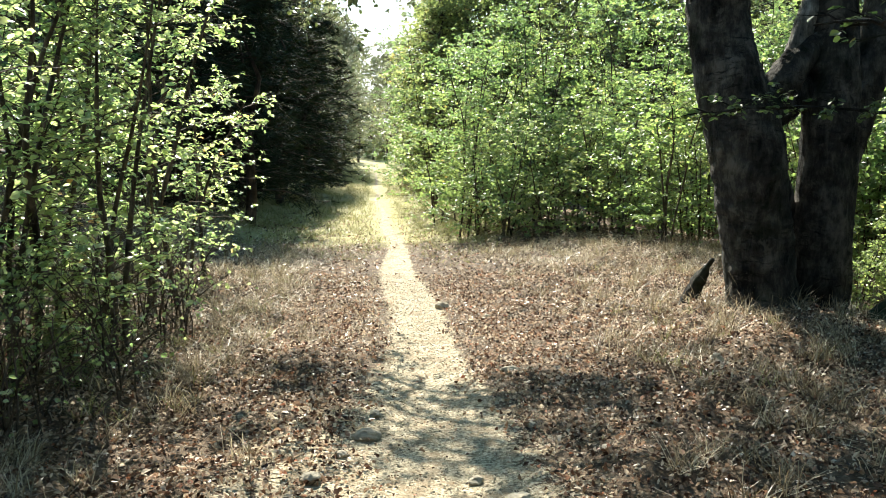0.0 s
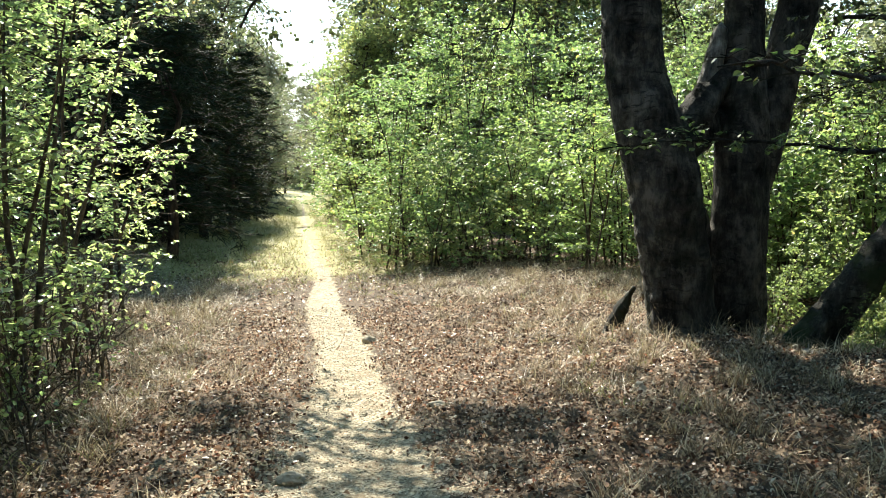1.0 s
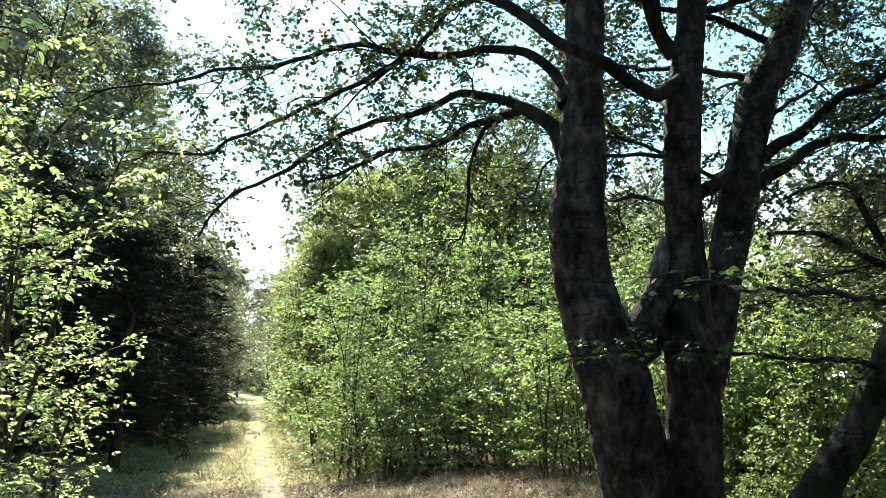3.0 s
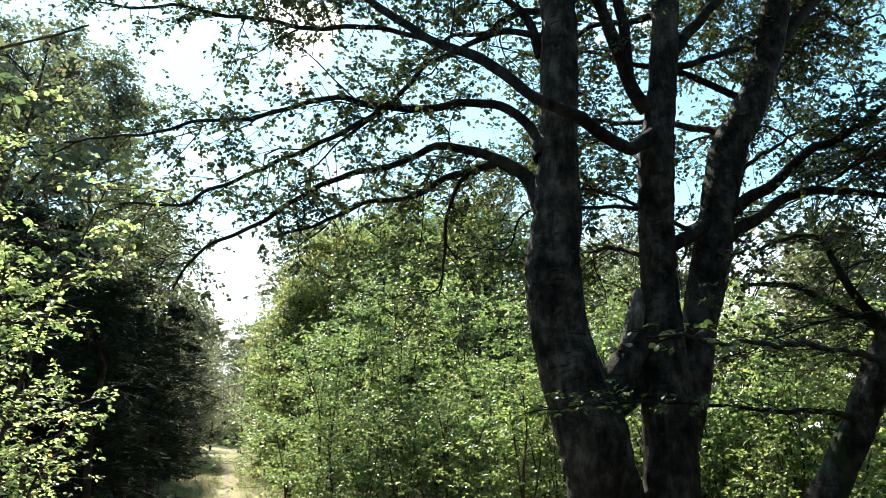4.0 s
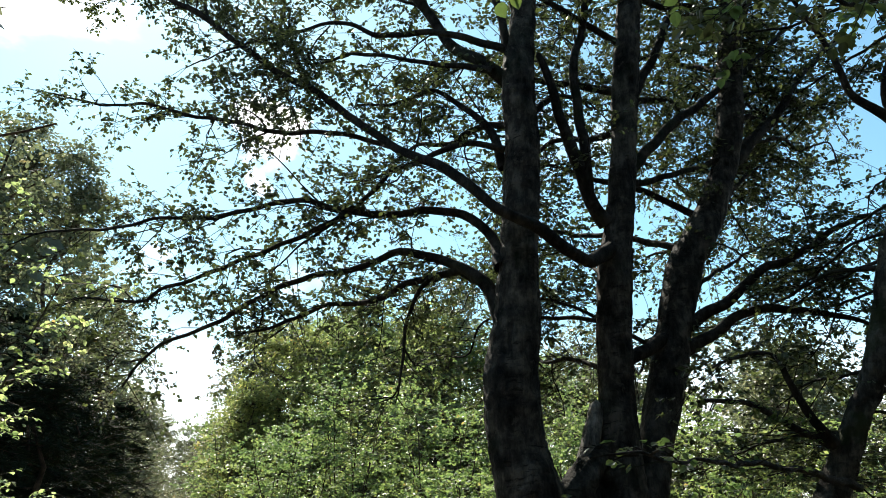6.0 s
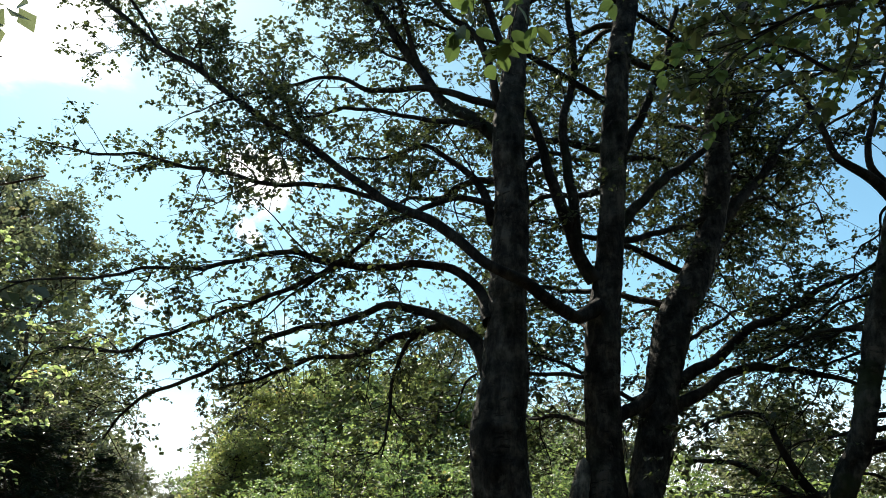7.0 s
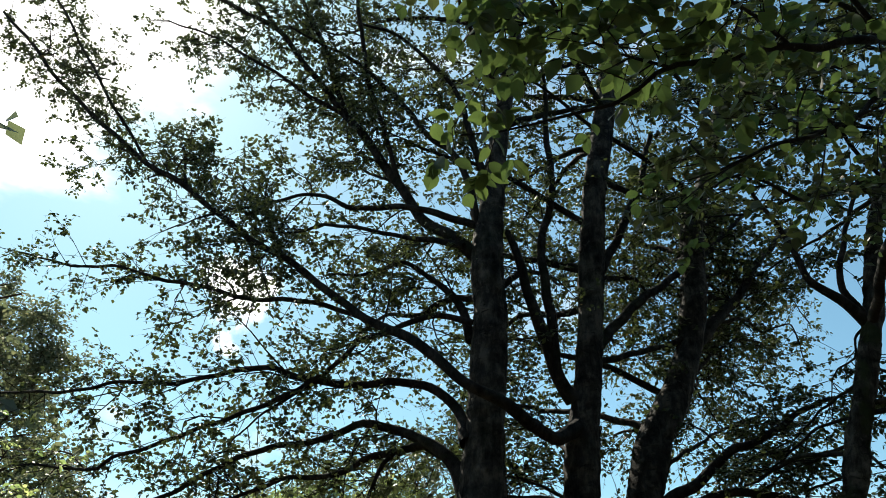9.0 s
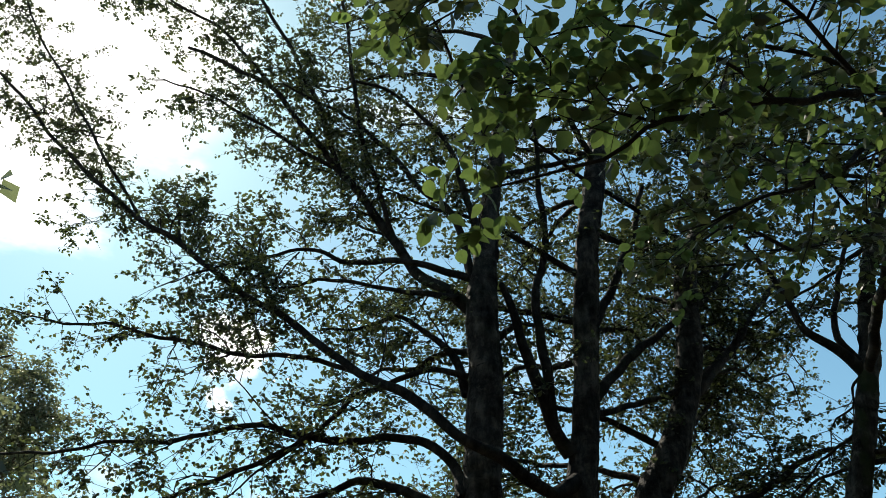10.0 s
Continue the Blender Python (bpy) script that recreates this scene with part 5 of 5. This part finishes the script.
crumbs = scatter(rng, 26000, -1.6, 2.0, 3.0, 12.5, lambda x, y: np.clip((1 - ease(np.abs(x - trail_x(y)), trail_half(y) + 0.3, trail_half(y) + 0.8)) * (0.45 + 0.6 * wave(x * 4.3, y * 4.3)), 0, 1))
tagged(part("leaf_crumbs", quick_mesh("leaf_crumbs", *flat_leaves(rng, crumbs, (0.005, 0.018), "far", 0.9)), dead_leaf), "crumbled bits of dry leaves on the sandy trail", "leaf litter", kind="stuff")


def chips(rng, at, size, squash=0.6):
    """Small angular stones of eight faces each."""
    n = len(at)
    corners = np.array([[1, 0, 0], [0, 1, 0], [-1, 0, 0], [0, -1, 0], [0, 0, 1], [0, 0, -1.0]])
    v = corners[None] * rng.uniform(0.6, 1.2, (n, 6, 1)) + rng.normal(size=(n, 6, 3)) * 0.12
    a = rng.uniform(0, 6.28, n)
    x, y = v[..., 0] * np.cos(a)[:, None] - v[..., 1] * np.sin(a)[:, None], v[..., 0] * np.sin(a)[:, None] + v[..., 1] * np.cos(a)[:, None]
    v = np.stack([x, y, v[..., 2] * squash], -1) * (rng.uniform(*size, n) / 2)[:, None, None] + at[:, None]
    tri = np.array([[0, 1, 4], [1, 2, 4], [2, 3, 4], [3, 0, 4], [1, 0, 5], [2, 1, 5], [3, 2, 5], [0, 3, 5]])
    return v.reshape(-1, 3), (tri[None] + (np.arange(n) * 6)[:, None, None]).reshape(-1, 3)


grit = scatter(rng, 26000, -1.2, 1.6, 3.0, 12.0, lambda x, y: 1 - ease(np.abs(x - trail_x(y)), trail_half(y), trail_half(y) + 0.5) + 0.12 * (y < 6.5))
tagged(part("gravel", quick_mesh("gravel", *chips(rng, grit, (0.006, 0.028))), pebble), "fine gravel and crumbs on the sandy trail", "gravel", kind="stuff")


def stone(x, y, long, wide, high, turn, seed, label="weathered pale stone half sunk in the trail's edge"):
    """A rounded field stone, a little sunk."""
    bm = bmesh.new()
    bmesh.ops.create_icosphere(bm, subdivisions=3, radius=0.5)
    shift = Vector((seed * 3.1, seed * 1.7, 0))
    for v in bm.verts:
        v.co *= 1 + 0.28 * noise.fractal(v.co * 2.2 + shift, 0.8, 2.0, 4)
        v.co = Vector((v.co.x * long, v.co.y * wide, v.co.z * high))
    me = bpy.data.meshes.new("stone")
    bm.to_mesh(me)
    bm.free()
    me.materials.append(stone_mat)
    ob = new("stone", me)
    ob.matrix_basis = pose(x, y, float(ground_z(x, y)) + high * 0.2, 0, 0, turn)
    tagged(ob, label, "stone", "stones along the trail")


for k, (x, y, long, wide, high, turn) in enumerate([(0.78, 9.15, 0.17, 0.12, 0.10, 10), (2.41, 5.75, 0.14, 0.11, 0.12, 40), (1.03, 6.19, 0.15, 0.10, 0.06, 0), (-0.02, 4.75, 0.17, 0.11, 0.09, 15),
                                                  (-0.29, 4.11, 0.11, 0.08, 0.07, 30), (0.53, 4.13, 0.09, 0.07, 0.05, 60), (0.69, 3.85, 0.15, 0.10, 0.06, 20), (0.03, 5.2, 0.10, 0.07, 0.06, 70),
                                                  (-0.15, 4.45, 0.08, 0.06, 0.05, 0), (0.95, 4.9, 0.07, 0.06, 0.04, 0), (0.30, 3.9, 0.07, 0.05, 0.04, 50), (4.25, 6.6, 0.14, 0.11, 0.10, 25), (1.15, 8.4, 0.09, 0.07, 0.05, 0)]):
    stone(x, y, long, wide, high, turn, k)


def stick(x, y, length, radius, turn, seed, label="dry broken stick lying on the litter"):
    r = np.random.default_rng(seed)
    s = np.linspace(-0.5, 0.5, 7)
    px, py = x + s * length * math.cos(radians(turn)), y + s * length * math.sin(radians(turn))
    line = np.stack([px, py, ground_z(px, py) + radius + 0.012], -1) + r.normal(size=(7, 3)) * [0.02, 0.02, 0.006]
    full = glide(line, 0.04)
    ob = part("stick", tube_mesh("stick", full, np.linspace(radius, radius * 0.45, len(full)), 7, 0.08), twig_wood)
    tagged(ob, label, "stick", "sticks on the ground")


for k, (x, y, length, radius, turn) in enumerate([(-0.62, 10.3, 0.42, 0.016, 8), (3.3, 6.3, 0.5, 0.008, 25), (1.5, 8.6, 0.45, 0.009, 60), (2.0, 9.2, 0.5, 0.008, -30), (1.9, 7.6, 0.3, 0.007, 110),
                                                 (-1.4, 6.1, 0.4, 0.007, 20), (3.6, 5.6, 0.6, 0.007, 12), (2.6, 7.2, 0.35, 0.007, -50), (4.6, 6.4, 0.7, 0.012, 20), (-2.2, 4.9, 0.5, 0.008, 70)]):
    stick(x, y, length, radius, turn, k)

# a dark broken stump leaning beside the beech
stump_line = glide([(3.08, 8.1, 0.10, 0.105), (3.13, 8.09, 0.30, 0.068), (3.21, 8.06, 0.47, 0.058), (3.25, 8.05, 0.57, 0.034), (3.30, 8.04, 0.64, 0.012)], 0.02)
tagged(part("stump", tube_mesh("stump", stump_line[:, :3], stump_line[:, 3], 16, 0.13, 0.0, 5, 0.03), limb_bark), "dark broken stump leaning beside the beech", "stump")
fallen = scatter(rng, 1500, -4, 6, 3, 14, lambda x, y: ease(np.abs(x - trail_x(y)), 0.4, 1.0))
a = rng.uniform(0, 6.28, len(fallen))
reach = rng.uniform(0.05, 0.25, len(fallen))
ends = fallen + np.stack([np.cos(a) * reach, np.sin(a) * reach, rng.normal(size=len(fallen)) * 0.03], -1)
lines = np.stack([fallen, (fallen + ends) / 2, ends], 1) + np.array([0, 0, 0.02])
tagged(part("twig_litter", quick_mesh("twig_litter", *thin_tubes(lines, np.full(len(lines), 0.003), np.full(len(lines), 0.0015))), twig_wood), "small fallen twigs scattered in the litter", "twigs", kind="stuff")


# ---- brushwood under the hazels ----
def brush(x, y, rng, count, height, spread):
    """A tangle of thin bare shoots with a few small leaves."""
    z = float(ground_z(x, y))
    bush_root = thing("brushwood", (x, y, z), "tangle of thin bare brown shoots under the hazels", "shrub", "brushwood under the hazels")
    a, r, h = rng.uniform(0, 6.28, count), spread * rng.uniform(0.2, 1.0, count), height * rng.uniform(0.45, 1.0, count)
    q = np.linspace(0, 1, 6)[None, :, None]
    out = np.stack([np.cos(a) * r, np.sin(a) * r, np.zeros(count)], -1)[:, None]
    foot = np.array([x, y, z - 0.03]) + rng.normal(size=(count, 1, 3)) * [0.2, 0.2, 0]
    lines = foot + out * q ** 1.6 + np.array([0, 0, 1.0]) * h[:, None, None] * (q - 0.25 * q * q) + np.cumsum(rng.normal(size=(count, 6, 3)) * 0.02, 1)
    for line in lines:
        part("stem", quick_mesh("stem", *thin_tubes(line[None], np.array([0.008]), np.array([0.003]), 5)), hazel_bark, bush_root)
    tw = shoots(rng, lines, 7, 0.15, 1.0, (0.15, 0.5), 0.1, 0.9)
    part("twig_growth", quick_mesh("twig_growth", *thin_tubes(tw, np.full(len(tw), 0.003), np.full(len(tw), 0.0012))), hazel_bark, bush_root, kind="stuff")
    part("foliage", quick_mesh("foliage", *leaf_arrays(rng, tw, 2, (0.025, 0.05), 0.3, "mid", 0.4)), hazel_leaf, bush_root, kind="stuff")


rng = np.random.default_rng(61)
for x, y in ((-2.0, 4.6), (-2.5, 4.3), (-2.3, 5.2), (-2.9, 5.0), (-1.8, 5.5), (-2.6, 5.9), (-3.2, 5.6), (-2.0, 6.6), (-3.0, 6.8), (-1.7, 7.4), (-2.5, 7.8)):
    brush(x, y, rng, 15, rng.uniform(1.2, 2.0), 0.6)
